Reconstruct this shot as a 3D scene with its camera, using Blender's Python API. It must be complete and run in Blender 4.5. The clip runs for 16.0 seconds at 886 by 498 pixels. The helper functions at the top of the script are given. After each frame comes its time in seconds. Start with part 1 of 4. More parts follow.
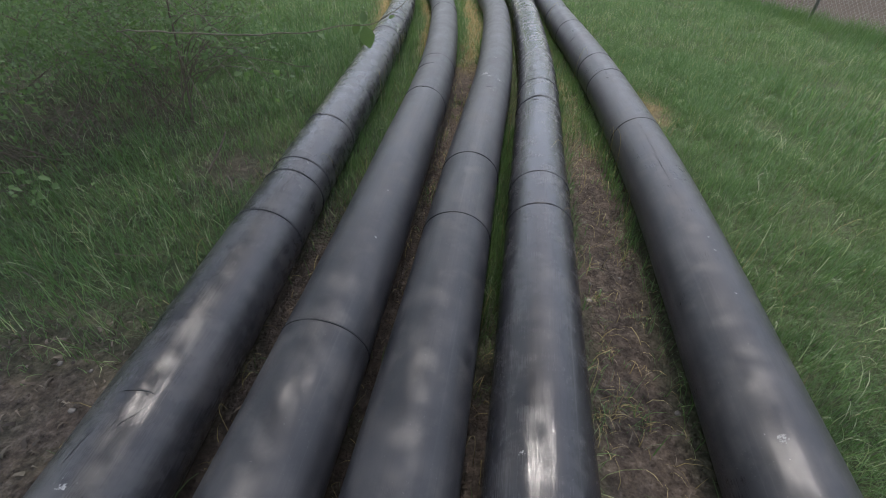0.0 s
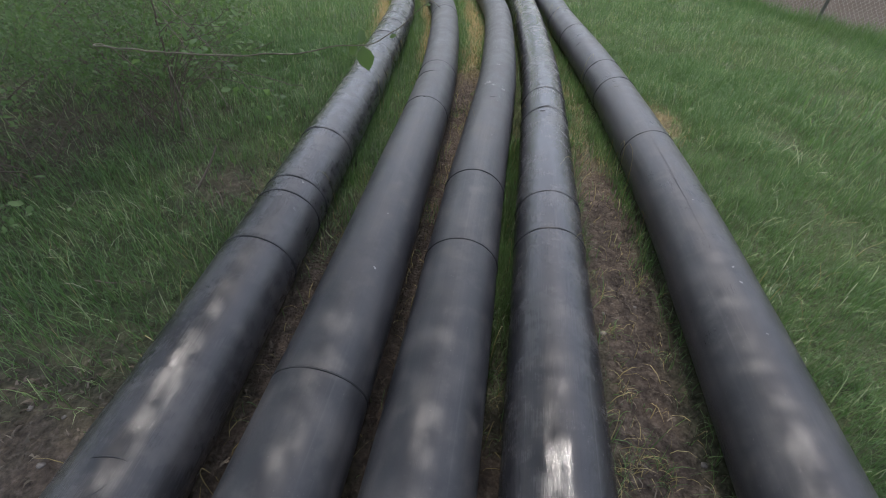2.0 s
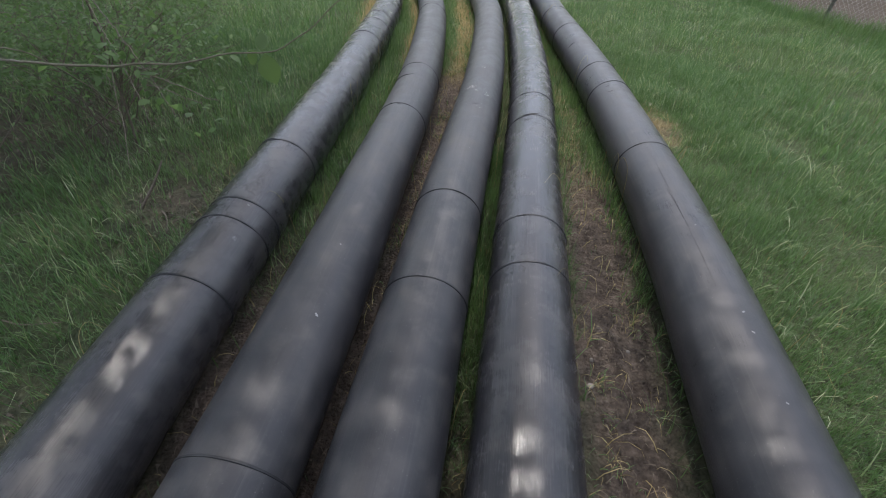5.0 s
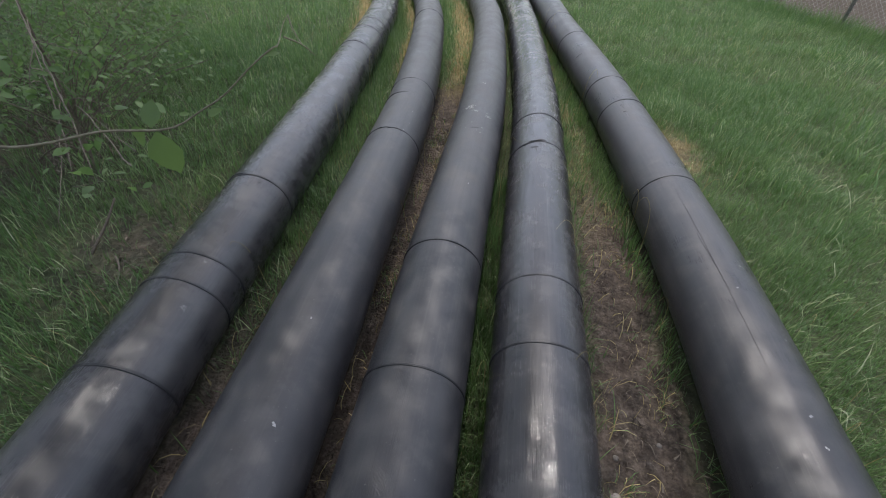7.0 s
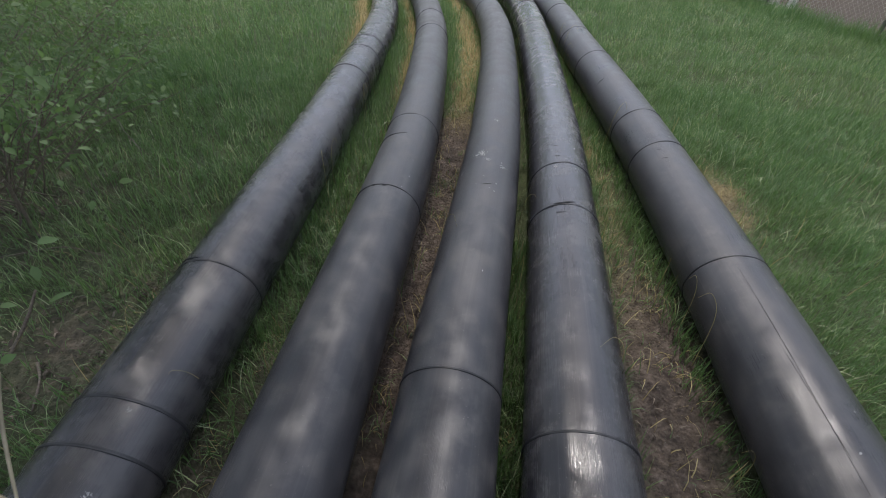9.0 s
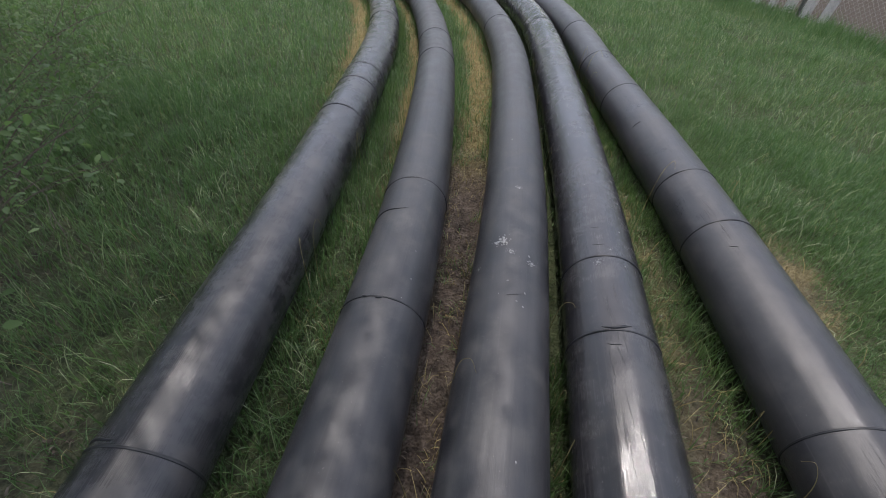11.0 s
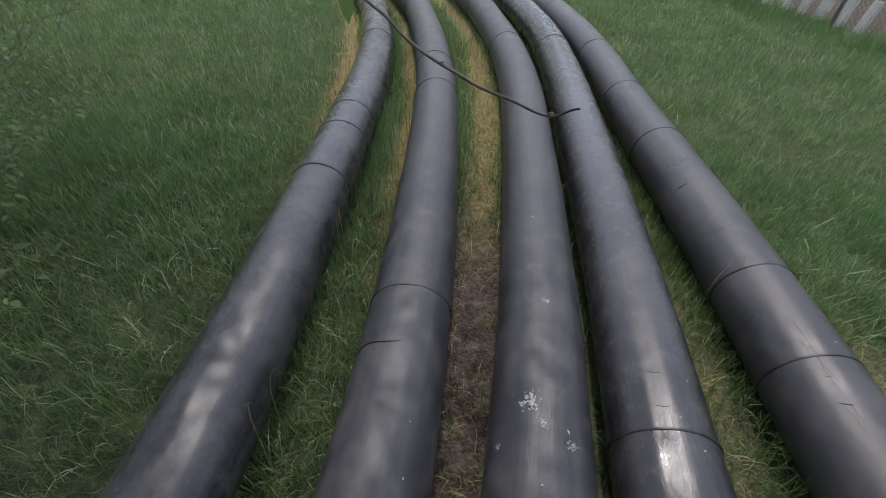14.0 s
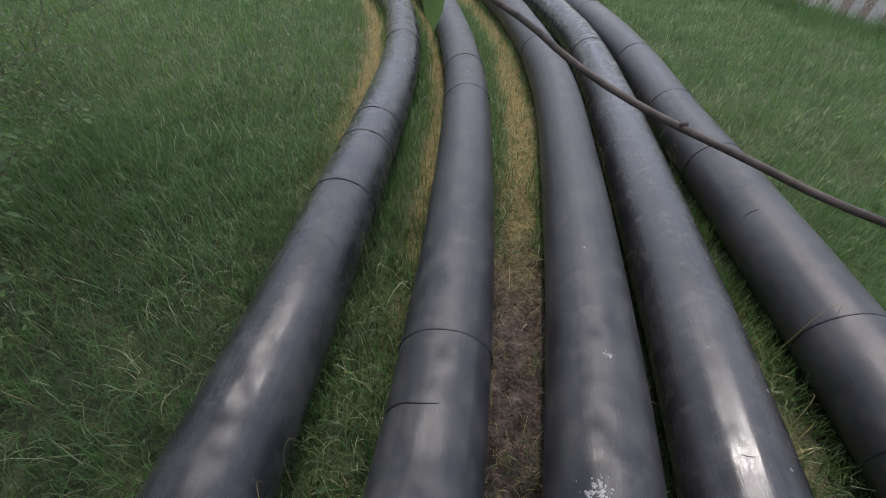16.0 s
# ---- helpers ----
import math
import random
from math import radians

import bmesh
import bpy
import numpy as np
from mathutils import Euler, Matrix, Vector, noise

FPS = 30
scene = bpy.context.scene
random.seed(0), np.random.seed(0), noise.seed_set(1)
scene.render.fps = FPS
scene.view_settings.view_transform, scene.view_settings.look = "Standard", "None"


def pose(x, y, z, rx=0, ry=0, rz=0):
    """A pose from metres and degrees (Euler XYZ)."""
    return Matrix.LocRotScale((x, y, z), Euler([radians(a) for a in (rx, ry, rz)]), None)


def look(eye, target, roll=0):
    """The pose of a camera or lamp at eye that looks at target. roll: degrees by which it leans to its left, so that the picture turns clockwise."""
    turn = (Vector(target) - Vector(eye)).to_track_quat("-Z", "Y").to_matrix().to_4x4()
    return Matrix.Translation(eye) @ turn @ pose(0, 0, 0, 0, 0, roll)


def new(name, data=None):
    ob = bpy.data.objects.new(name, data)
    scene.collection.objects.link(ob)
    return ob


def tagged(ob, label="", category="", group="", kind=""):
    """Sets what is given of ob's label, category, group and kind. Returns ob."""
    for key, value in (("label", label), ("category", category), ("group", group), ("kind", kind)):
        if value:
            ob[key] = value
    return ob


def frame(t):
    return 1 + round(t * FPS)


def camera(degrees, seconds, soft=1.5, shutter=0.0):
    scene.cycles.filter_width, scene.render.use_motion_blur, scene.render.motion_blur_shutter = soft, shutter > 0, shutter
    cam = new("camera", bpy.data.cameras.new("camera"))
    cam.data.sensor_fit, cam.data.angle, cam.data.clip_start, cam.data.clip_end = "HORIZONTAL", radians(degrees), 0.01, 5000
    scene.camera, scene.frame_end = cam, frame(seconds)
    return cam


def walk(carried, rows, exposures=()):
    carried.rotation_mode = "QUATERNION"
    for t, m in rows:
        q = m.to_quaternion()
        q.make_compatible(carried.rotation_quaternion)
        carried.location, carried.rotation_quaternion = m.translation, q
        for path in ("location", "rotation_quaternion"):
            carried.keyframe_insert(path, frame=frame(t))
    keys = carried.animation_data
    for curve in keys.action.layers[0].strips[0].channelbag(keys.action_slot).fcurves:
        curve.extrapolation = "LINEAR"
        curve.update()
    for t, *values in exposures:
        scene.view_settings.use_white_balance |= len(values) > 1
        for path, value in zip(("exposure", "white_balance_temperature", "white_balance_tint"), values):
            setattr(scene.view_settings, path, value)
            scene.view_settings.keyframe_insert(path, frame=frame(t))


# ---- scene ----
cam = camera(92.2, 16.0, soft=1.0)
SKY, SUN, LEAVES = 0.335, 1.6, 6
EXPOSURES = [(0.0, 0.40, 6700, 12.5), (4.0, 0.40, 6700, 12.5), (8.0, 0.33, 6700, 12.5), (11.5, 0.16, 6620, 14.5), (16.0, 0.15, 6620, 14.5)]
PATH = [
    (0, (0.022, -0.002, 1.537), (0.1, 1.511, 0.231), 2.2),
    (0.5, (0.011, 0.053, 1.539), (0.094, 1.566, 0.234), 2.3),
    (1, (0.005, 0.1, 1.542), (0.087, 1.614, 0.238), 2.3),
    (1.5, (-0.008, 0.148, 1.544), (0.081, 1.658, 0.236), 2.5),
    (2, (0.002, 0.193, 1.546), (0.087, 1.703, 0.237), 2.4),
    (2.5, (0.019, 0.239, 1.537), (0.104, 1.748, 0.227), 2.4),
    (3, (0.052, 0.286, 1.521), (0.134, 1.796, 0.211), 2.4),
    (3.5, (0.083, 0.33, 1.507), (0.168, 1.839, 0.197), 2.4),
    (4, (0.116, 0.376, 1.491), (0.201, 1.885, 0.182), 2.4),
    (6.3, (0.204, 0.739, 1.472), (0.281, 2.244, 0.157), 2.0),
    (6.5, (0.204, 0.783, 1.469), (0.284, 2.291, 0.157), 2.2),
    (7, (0.208, 0.901, 1.47), (0.292, 2.407, 0.156), 2.3),
    (7.5, (0.214, 1.026, 1.472), (0.297, 2.532, 0.158), 2.2),
    (8, (0.22, 1.18, 1.483), (0.298, 2.683, 0.166), 2.1),
    (8.5, (0.214, 1.335, 1.489), (0.29, 2.838, 0.172), 2.1),
    (9, (0.203, 1.503, 1.49), (0.279, 3.006, 0.172), 2.1),
    (9.2, (0.195, 1.583, 1.493), (0.272, 3.087, 0.177), 2.1),
    (11.5, (0.172, 2.367, 1.558), (0.246, 3.859, 0.229), 2.4),
    (12, (0.168, 2.517, 1.579), (0.241, 4.005, 0.244), 2.3),
    (12.5, (0.164, 2.644, 1.582), (0.241, 4.128, 0.243), 2.3),
    (13, (0.166, 2.766, 1.582), (0.246, 4.249, 0.241), 2.5),
    (13.5, (0.171, 2.872, 1.588), (0.248, 4.352, 0.245), 2.4),
    (14, (0.175, 2.956, 1.594), (0.25, 4.434, 0.249), 2.2),
    (14.5, (0.162, 3.001, 1.587), (0.236, 4.48, 0.242), 2.3),
    (15, (0.139, 3.069, 1.589), (0.214, 4.544, 0.24), 2.3),
    (15.5, (0.117, 3.159, 1.589), (0.191, 4.633, 0.239), 2.2),
    (15.6, (0.12, 3.176, 1.571), (0.187, 4.653, 0.225), 2.2),
    (15.8, (0.097, 3.206, 1.558), (0.159, 4.68, 0.207), 2.4),
    (15.9, (0.086, 3.217, 1.557), (0.135, 4.688, 0.203), 2.4),
    (16, (0.074, 3.226, 1.528), (0.09, 4.705, 0.182), 2.1),
]
walk(cam, [(t, look(eye, target, roll)) for t, eye, target, roll in PATH], exposures=EXPOSURES)

# ---------------------------------------------------------------- world and sun
world = bpy.data.worlds.new("sky")
world.use_nodes = True
scene.world = world
_bg = world.node_tree.nodes["Background"]
_sky = world.node_tree.nodes.new("ShaderNodeTexSky")
_sky.sky_type = "NISHITA"
_sky.sun_disc = False
_sky.sun_elevation = radians(65.6)
_sky.sun_rotation = radians(0)
_sky.dust_density = 1.2
_sky.ozone_density = 0.6
_veil = world.node_tree.nodes.new("ShaderNodeHueSaturation")  # thin cloud veil: paler sky
_veil.inputs["Saturation"].default_value = 0.60
world.node_tree.links.new(_sky.outputs[0], _veil.inputs["Color"])
world.node_tree.links.new(_veil.outputs[0], _bg.inputs[0])
_bg.inputs[1].default_value = SKY
sun = new("sun", bpy.data.lights.new("sun", "SUN"))
sun.data.energy, sun.data.angle, sun.data.color = SUN, radians(0.53), (1.0, 0.97, 0.93)
sun.matrix_world = look((0.0, 4.4, 9.7), (0, 0, 0))

rng = np.random.default_rng(7)


# ---------------------------------------------------------------- materials
def material(name):
    m = bpy.data.materials.new(name)
    m.use_nodes = True
    nt = m.node_tree
    b = nt.nodes["Principled BSDF"]
    return m, nt, b


def node(nt, kind, **inputs):
    n = nt.nodes.new(kind)
    for k, v in inputs.items():
        n.inputs[k.replace("_", " ")].default_value = v
    return n


def ramp(nt, source, stops):
    r = nt.nodes.new("ShaderNodeValToRGB")
    while len(r.color_ramp.elements) < len(stops):
        r.color_ramp.elements.new(0.5)
    for e, (p, c) in zip(r.color_ramp.elements, stops):
        e.position, e.color = p, (*c, 1.0)
    nt.links.new(source, r.inputs[0])
    return r.outputs[0]


def mix(nt, fac, a, b, mode="MIX"):
    n = nt.nodes.new("ShaderNodeMix")
    n.data_type, n.blend_type = "RGBA", mode
    for sock, v in ((n.inputs[0], fac), (n.inputs[6], a), (n.inputs[7], b)):
        if isinstance(v, (int, float)):
            sock.default_value = v
        elif isinstance(v, tuple):
            sock.default_value = (*v, 1.0)
        else:
            nt.links.new(v, sock)
    return n.outputs[2]


def bump(nt, b, height, strength, distance):
    n = node(nt, "ShaderNodeBump", Strength=strength, Distance=distance)
    nt.links.new(height, n.inputs["Height"])
    nt.links.new(n.outputs[0], b.inputs["Normal"])


def value(nt, source, lo, hi, a, b):
    n = nt.nodes.new("ShaderNodeMapRange")
    n.inputs[1].default_value, n.inputs[2].default_value = lo, hi
    n.inputs[3].default_value, n.inputs[4].default_value = a, b
    nt.links.new(source, n.inputs[0])
    return n.outputs[0]


def pipe_plastic(name, sheen, dust, gloss):
    """Black polyethylene: dust film in clouds, fine scratches along the pipe, dried mud low on the sides."""
    m, nt, b = material(name)
    pos = nt.nodes.new("ShaderNodeNewGeometry").outputs["Position"]
    uv = nt.nodes.new("ShaderNodeUVMap").outputs[0]
    cloud = node(nt, "ShaderNodeTexNoise", Scale=3.2, Detail=7.0, Roughness=0.62)
    nt.links.new(pos, cloud.inputs["Vector"])
    film = node(nt, "ShaderNodeTexNoise", Scale=11.0, Detail=5.0, Roughness=0.6)
    nt.links.new(pos, film.inputs["Vector"])
    stretch = node(nt, "ShaderNodeMapping", Scale=(0.35, 70.0, 1.0))
    nt.links.new(uv, stretch.inputs["Vector"])
    streak = node(nt, "ShaderNodeTexNoise", Scale=1.6, Detail=6.0, Roughness=0.7)
    nt.links.new(stretch.outputs[0], streak.inputs["Vector"])
    fine = node(nt, "ShaderNodeMapping", Scale=(3.5, 420.0, 1.0))
    nt.links.new(uv, fine.inputs["Vector"])
    scratch = node(nt, "ShaderNodeTexNoise", Scale=1.5, Detail=3.0, Roughness=0.6)
    nt.links.new(fine.outputs[0], scratch.inputs["Vector"])
    speck = node(nt, "ShaderNodeTexNoise", Scale=160.0, Detail=2.0)
    nt.links.new(pos, speck.inputs["Vector"])
    base = ramp(nt, cloud.outputs[0], [(0.36, (0.017, 0.017, 0.019)), (0.50, (0.026, 0.0255, 0.0275)), (0.64, (0.046, 0.044, 0.045))])
    dusty = mix(nt, value(nt, film.outputs[0], 0.50, 0.67, 0.0, dust), base, (0.070, 0.066, 0.062))
    lines = mix(nt, value(nt, streak.outputs[0], 0.56, 0.78, 0.0, 0.5), dusty, (0.098, 0.094, 0.089))
    lines = mix(nt, value(nt, streak.outputs[0], 0.26, 0.44, 0.6, 0.0), lines, (0.016, 0.016, 0.018))
    specks = mix(nt, value(nt, speck.outputs[0], 0.70, 0.76, 0.0, 0.5), lines, (0.2, 0.19, 0.175))
    wide = node(nt, "ShaderNodeMapping", Scale=(0.22, 15.0, 1.0))
    nt.links.new(uv, wide.inputs["Vector"])
    band = node(nt, "ShaderNodeTexNoise", Scale=1.3, Detail=4.0, Roughness=0.55)
    nt.links.new(wide.outputs[0], band.inputs["Vector"])
    specks = mix(nt, value(nt, band.outputs[0], 0.30, 0.46, 0.55, 0.0), specks, (0.016, 0.0155, 0.0165))
    specks = mix(nt, value(nt, band.outputs[0], 0.54, 0.74, 0.0, 0.45), specks, (0.064, 0.061, 0.058))
    vary = nt.nodes.new("ShaderNodeObjectInfo").outputs["Random"]
    tone = mix(nt, value(nt, vary, 0.0, 1.0, 0.0, 0.28), specks, (0.036, 0.035, 0.038))
    nt.links.new(tone, b.inputs["Base Color"])
    rough = nt.nodes.new("ShaderNodeMath")
    rough.operation = "ADD"
    nt.links.new(value(nt, cloud.outputs[0], 0.35, 0.7, sheen, sheen + 0.15), rough.inputs[0])
    fine_rough = nt.nodes.new("ShaderNodeMath")
    fine_rough.operation = "ADD"
    nt.links.new(value(nt, scratch.outputs[0], 0.35, 0.7, -0.05, 0.07), fine_rough.inputs[0])
    nt.links.new(value(nt, film.outputs[0], 0.42, 0.66, -0.03, 0.07), fine_rough.inputs[1])
    nt.links.new(fine_rough.outputs[0], rough.inputs[1])
    nt.links.new(rough.outputs[0], b.inputs["Roughness"])
    b.inputs["Specular IOR Level"].default_value = 0.48
    b.inputs["Coat Weight"].default_value = gloss
    coat = nt.nodes.new("ShaderNodeMath")
    coat.operation = "MULTIPLY"
    nt.links.new(rough.outputs[0], coat.inputs[0])
    coat.inputs[1].default_value = 0.30
    nt.links.new(coat.outputs[0], b.inputs["Coat Roughness"])
    add = nt.nodes.new("ShaderNodeMath")
    add.operation = "MULTIPLY_ADD"
    nt.links.new(scratch.outputs[0], add.inputs[0])
    add.inputs[1].default_value = 1.4
    low = nt.nodes.new("ShaderNodeMath")
    low.operation = "MULTIPLY"
    nt.links.new(film.outputs[0], low.inputs[0])
    low.inputs[1].default_value = 0.35
    nt.links.new(low.outputs[0], add.inputs[2])
    bump(nt, b, add.outputs[0], 0.22, 0.003)
    nt.links.new(b.inputs["Normal"].links[0].from_socket, b.inputs["Coat Normal"])
    return m


def plain(name, dark, light, rough, scale=30.0, relief=0.0, depth=0.002, spec=0.4):
    m, nt, b = material(name)
    pos = nt.nodes.new("ShaderNodeNewGeometry").outputs["Position"]
    n1 = node(nt, "ShaderNodeTexNoise", Scale=scale, Detail=6.0, Roughness=0.65)
    n2 = node(nt, "ShaderNodeTexNoise", Scale=scale * 0.12, Detail=3.0)
    for n in (n1, n2):
        nt.links.new(pos, n.inputs["Vector"])
    c = ramp(nt, n1.outputs[0], [(0.34, dark), (0.68, light)])
    c = mix(nt, value(nt, n2.outputs[0], 0.35, 0.7, 0.0, 0.35), c, tuple(0.5 * (p + q) * 0.8 for p, q in zip(dark, light)))
    nt.links.new(c, b.inputs["Base Color"])
    b.inputs["Roughness"].default_value = rough
    b.inputs["Specular IOR Level"].default_value = spec
    if relief:
        bump(nt, b, n1.outputs[0], relief, depth)
    return m


def blades(name, stops, through_colour, rough=0.5, amount=0.35, patch=0.9, dry=None):
    """Leaf and grass surfaces: every blade its own tone, broad patches of drier growth, light through the blade."""
    m, nt, b = material(name)
    geo = nt.nodes.new("ShaderNodeNewGeometry")
    c = ramp(nt, geo.outputs["Random Per Island"], stops)
    big = node(nt, "ShaderNodeTexNoise", Scale=patch, Detail=4.0, Roughness=0.6)
    nt.links.new(geo.outputs["Position"], big.inputs["Vector"])
    if dry:
        c = mix(nt, value(nt, big.outputs[0], 0.50, 0.72, 0.0, 0.65), c, dry)
    tuft = node(nt, "ShaderNodeTexNoise", Scale=5.5, Detail=4.0, Roughness=0.6)
    nt.links.new(geo.outputs["Position"], tuft.inputs["Vector"])
    c = mix(nt, 1.0, c, ramp(nt, tuft.outputs[0], [(0.30, (0.62, 0.66, 0.62)), (0.55, (1.0, 1.0, 1.0)), (0.75, (1.25, 1.2, 1.15))]), "MULTIPLY")
    nt.links.new(c, b.inputs["Base Color"])
    b.inputs["Roughness"].default_value = rough
    b.inputs["Specular IOR Level"].default_value = 0.45
    trans = nt.nodes.new("ShaderNodeBsdfTranslucent")
    trans.inputs[0].default_value = (*through_colour, 1.0)
    shader = nt.nodes.new("ShaderNodeMixShader")
    shader.inputs[0].default_value = amount
    nt.links.new(b.outputs[0], shader.inputs[1])
    nt.links.new(trans.outputs[0], shader.inputs[2])
    nt.links.new(shader.outputs[0], nt.nodes["Material Output"].inputs[0])
    return m


def ground_surface():
    """Bare earth, dry straw and green undergrowth, mixed by the wear map of the ground."""
    m, nt, b = material("worn_meadow_ground")
    pos = nt.nodes.new("ShaderNodeNewGeometry").outputs["Position"]
    wear = nt.nodes.new("ShaderNodeVertexColor")
    wear.layer_name = "wear"
    split = nt.nodes.new("ShaderNodeSeparateColor")
    nt.links.new(wear.outputs[0], split.inputs[0])
    n1 = node(nt, "ShaderNodeTexNoise", Scale=26.0, Detail=9.0, Roughness=0.7)
    n2 = node(nt, "ShaderNodeTexNoise", Scale=4.0, Detail=6.0, Roughness=0.6)
    n3 = node(nt, "ShaderNodeTexVoronoi", Scale=70.0)
    for n in (n1, n2, n3):
        nt.links.new(pos, n.inputs["Vector"])
    soil = ramp(nt, n1.outputs[0], [(0.32, (0.036, 0.029, 0.024)), (0.50, (0.092, 0.073, 0.058)), (0.70, (0.19, 0.155, 0.125))])
    soil = mix(nt, value(nt, n2.outputs[0], 0.4, 0.65, 0.0, 0.45), soil, (0.075, 0.055, 0.043))
    straw = ramp(nt, n1.outputs[0], [(0.30, (0.12, 0.092, 0.04)), (0.52, (0.26, 0.205, 0.085)), (0.72, (0.39, 0.32, 0.15))])
    green = ramp(nt, n1.outputs[0], [(0.32, (0.046, 0.055, 0.030)), (0.55, (0.080, 0.098, 0.048)), (0.75, (0.13, 0.142, 0.074))])
    c = mix(nt, split.outputs[0], green, soil)
    c = mix(nt, split.outputs[1], c, straw)
    c = mix(nt, split.outputs[2], c, ramp(nt, n1.outputs[0], [(0.3, (0.060, 0.048, 0.036)), (0.7, (0.105, 0.085, 0.064))]))
    nt.links.new(c, b.inputs["Base Color"])
    b.inputs["Roughness"].default_value = 0.95
    b.inputs["Specular IOR Level"].default_value = 0.15
    add = nt.nodes.new("ShaderNodeMath")
    add.operation = "MULTIPLY_ADD"
    nt.links.new(n3.outputs[0], add.inputs[0])
    add.inputs[1].default_value = -0.4
    nt.links.new(n1.outputs[0], add.inputs[2])
    bump(nt, b, add.outputs[0], 0.9, 0.03)
    return m


PIPES = [pipe_plastic("black_polyethylene", 0.21, 0.5, 0.10), pipe_plastic("dusty_black_polyethylene", 0.37, 0.75, 0.05), pipe_plastic("clean_black_polyethylene", 0.16, 0.4, 0.16),
         pipe_plastic("scuffed_black_polyethylene", 0.31, 0.6, 0.05)]
BEAD = plain("weld_bead_plastic", (0.010, 0.010, 0.011), (0.030, 0.030, 0.032), 0.45, 60.0, 0.3)
GROUND = ground_surface()
GRASS = blades("meadow_grass", [(0.0, (0.052, 0.098, 0.034)), (0.5, (0.090, 0.166, 0.054)), (0.80, (0.128, 0.215, 0.074)), (0.93, (0.22, 0.30, 0.125)), (1.0, (0.42, 0.45, 0.26))],
               (0.150, 0.285, 0.085), 0.36, 0.38, 0.8, (0.175, 0.200, 0.076))
PALE = blades("pale_grass", [(0.0, (0.22, 0.31, 0.12)), (0.6, (0.42, 0.48, 0.25)), (1.0, (0.66, 0.66, 0.45))], (0.26, 0.36, 0.14), 0.36, 0.35, 1.2, (0.30, 0.32, 0.16))
STRAW = blades("dry_straw", [(0.0, (0.19, 0.145, 0.058)), (0.5, (0.39, 0.31, 0.125)), (1.0, (0.56, 0.47, 0.23))], (0.30, 0.24, 0.11), 0.6, 0.2, 1.5, (0.22, 0.20, 0.09))
LITTER = blades("dead_leaf_litter", [(0.0, (0.04, 0.03, 0.022)), (0.7, (0.095, 0.072, 0.052)), (1.0, (0.20, 0.165, 0.125))], (0.12, 0.08, 0.04), 0.75, 0.1, 2.0)
LEAF = blades("shrub_leaf", [(0.0, (0.060, 0.105, 0.034)), (0.6, (0.100, 0.165, 0.055)), (1.0, (0.17, 0.24, 0.10))], (0.18, 0.30, 0.09), 0.6, 0.4, 1.3)
FRESH = blades("fresh_twig_leaf", [(0.0, (0.085, 0.145, 0.045)), (1.0, (0.12, 0.185, 0.06))], (0.16, 0.25, 0.07), 0.5, 0.45, 3.0)
BARK = plain("grey_brown_bark", (0.045, 0.034, 0.026), (0.15, 0.115, 0.09), 0.85, 55.0, 0.6, 0.004, 0.2)
TWIG = plain("pale_twig_bark", (0.085, 0.066, 0.05), (0.20, 0.165, 0.125), 0.75, 90.0, 0.4, 0.001, 0.3)
PALETWIG = plain("pale_green_twig_bark", (0.11, 0.098, 0.064), (0.22, 0.195, 0.135), 0.65, 90.0, 0.3, 0.001, 0.3)
DARKTWIG = plain("dark_twig_bark", (0.05, 0.037, 0.032), (0.13, 0.10, 0.088), 0.7, 120.0, 0.5, 0.001, 0.3)
SCUFF = plain("pale_scuffed_plastic", (0.06, 0.058, 0.056), (0.13, 0.125, 0.12), 0.5, 80.0, 0.2)
DROPPING = plain("dried_droppings", (0.20, 0.195, 0.185), (0.52, 0.51, 0.49), 0.85, 220.0, 0.6, 0.001, 0.2)
WIRE = plain("galvanised_wire", (0.30, 0.28, 0.26), (0.48, 0.45, 0.42), 0.6, 40.0, 0.0, 0.001, 0.5)
POST = plain("weathered_post_steel", (0.14, 0.125, 0.115), (0.26, 0.24, 0.22), 0.8, 25.0, 0.3, 0.002, 0.4)
SLAB = plain("pale_concrete", (0.50, 0.46, 0.42), (0.68, 0.64, 0.59), 0.9, 14.0, 0.4, 0.004, 0.2)
PEBBLE = plain("small_stones", (0.10, 0.088, 0.076), (0.26, 0.235, 0.205), 0.85, 40.0, 0.3, 0.002, 0.2)


# ---------------------------------------------------------------- mesh helpers
def mesh_object(name, verts, faces, mat, parent=None, label="", smooth=False):
    me = bpy.data.meshes.new(name)
    me.from_pydata([tuple(v) for v in verts], [], faces)
    me.materials.append(mat)
    if smooth:
        me.polygons.foreach_set("use_smooth", [True] * len(me.polygons))
    me.update()
    ob = new(name, me)
    if parent:
        ob.parent = parent
    return tagged(ob, label)


def part(name, bm, mat, parent, label="", smooth=False):
    me = bpy.data.meshes.new(name)
    bm.to_mesh(me)
    bm.free()
    me.materials.append(mat)
    if smooth:
        me.polygons.foreach_set("use_smooth", [True] * len(me.polygons))
    ob = new(name, me)
    ob.parent = parent
    return tagged(ob, label)


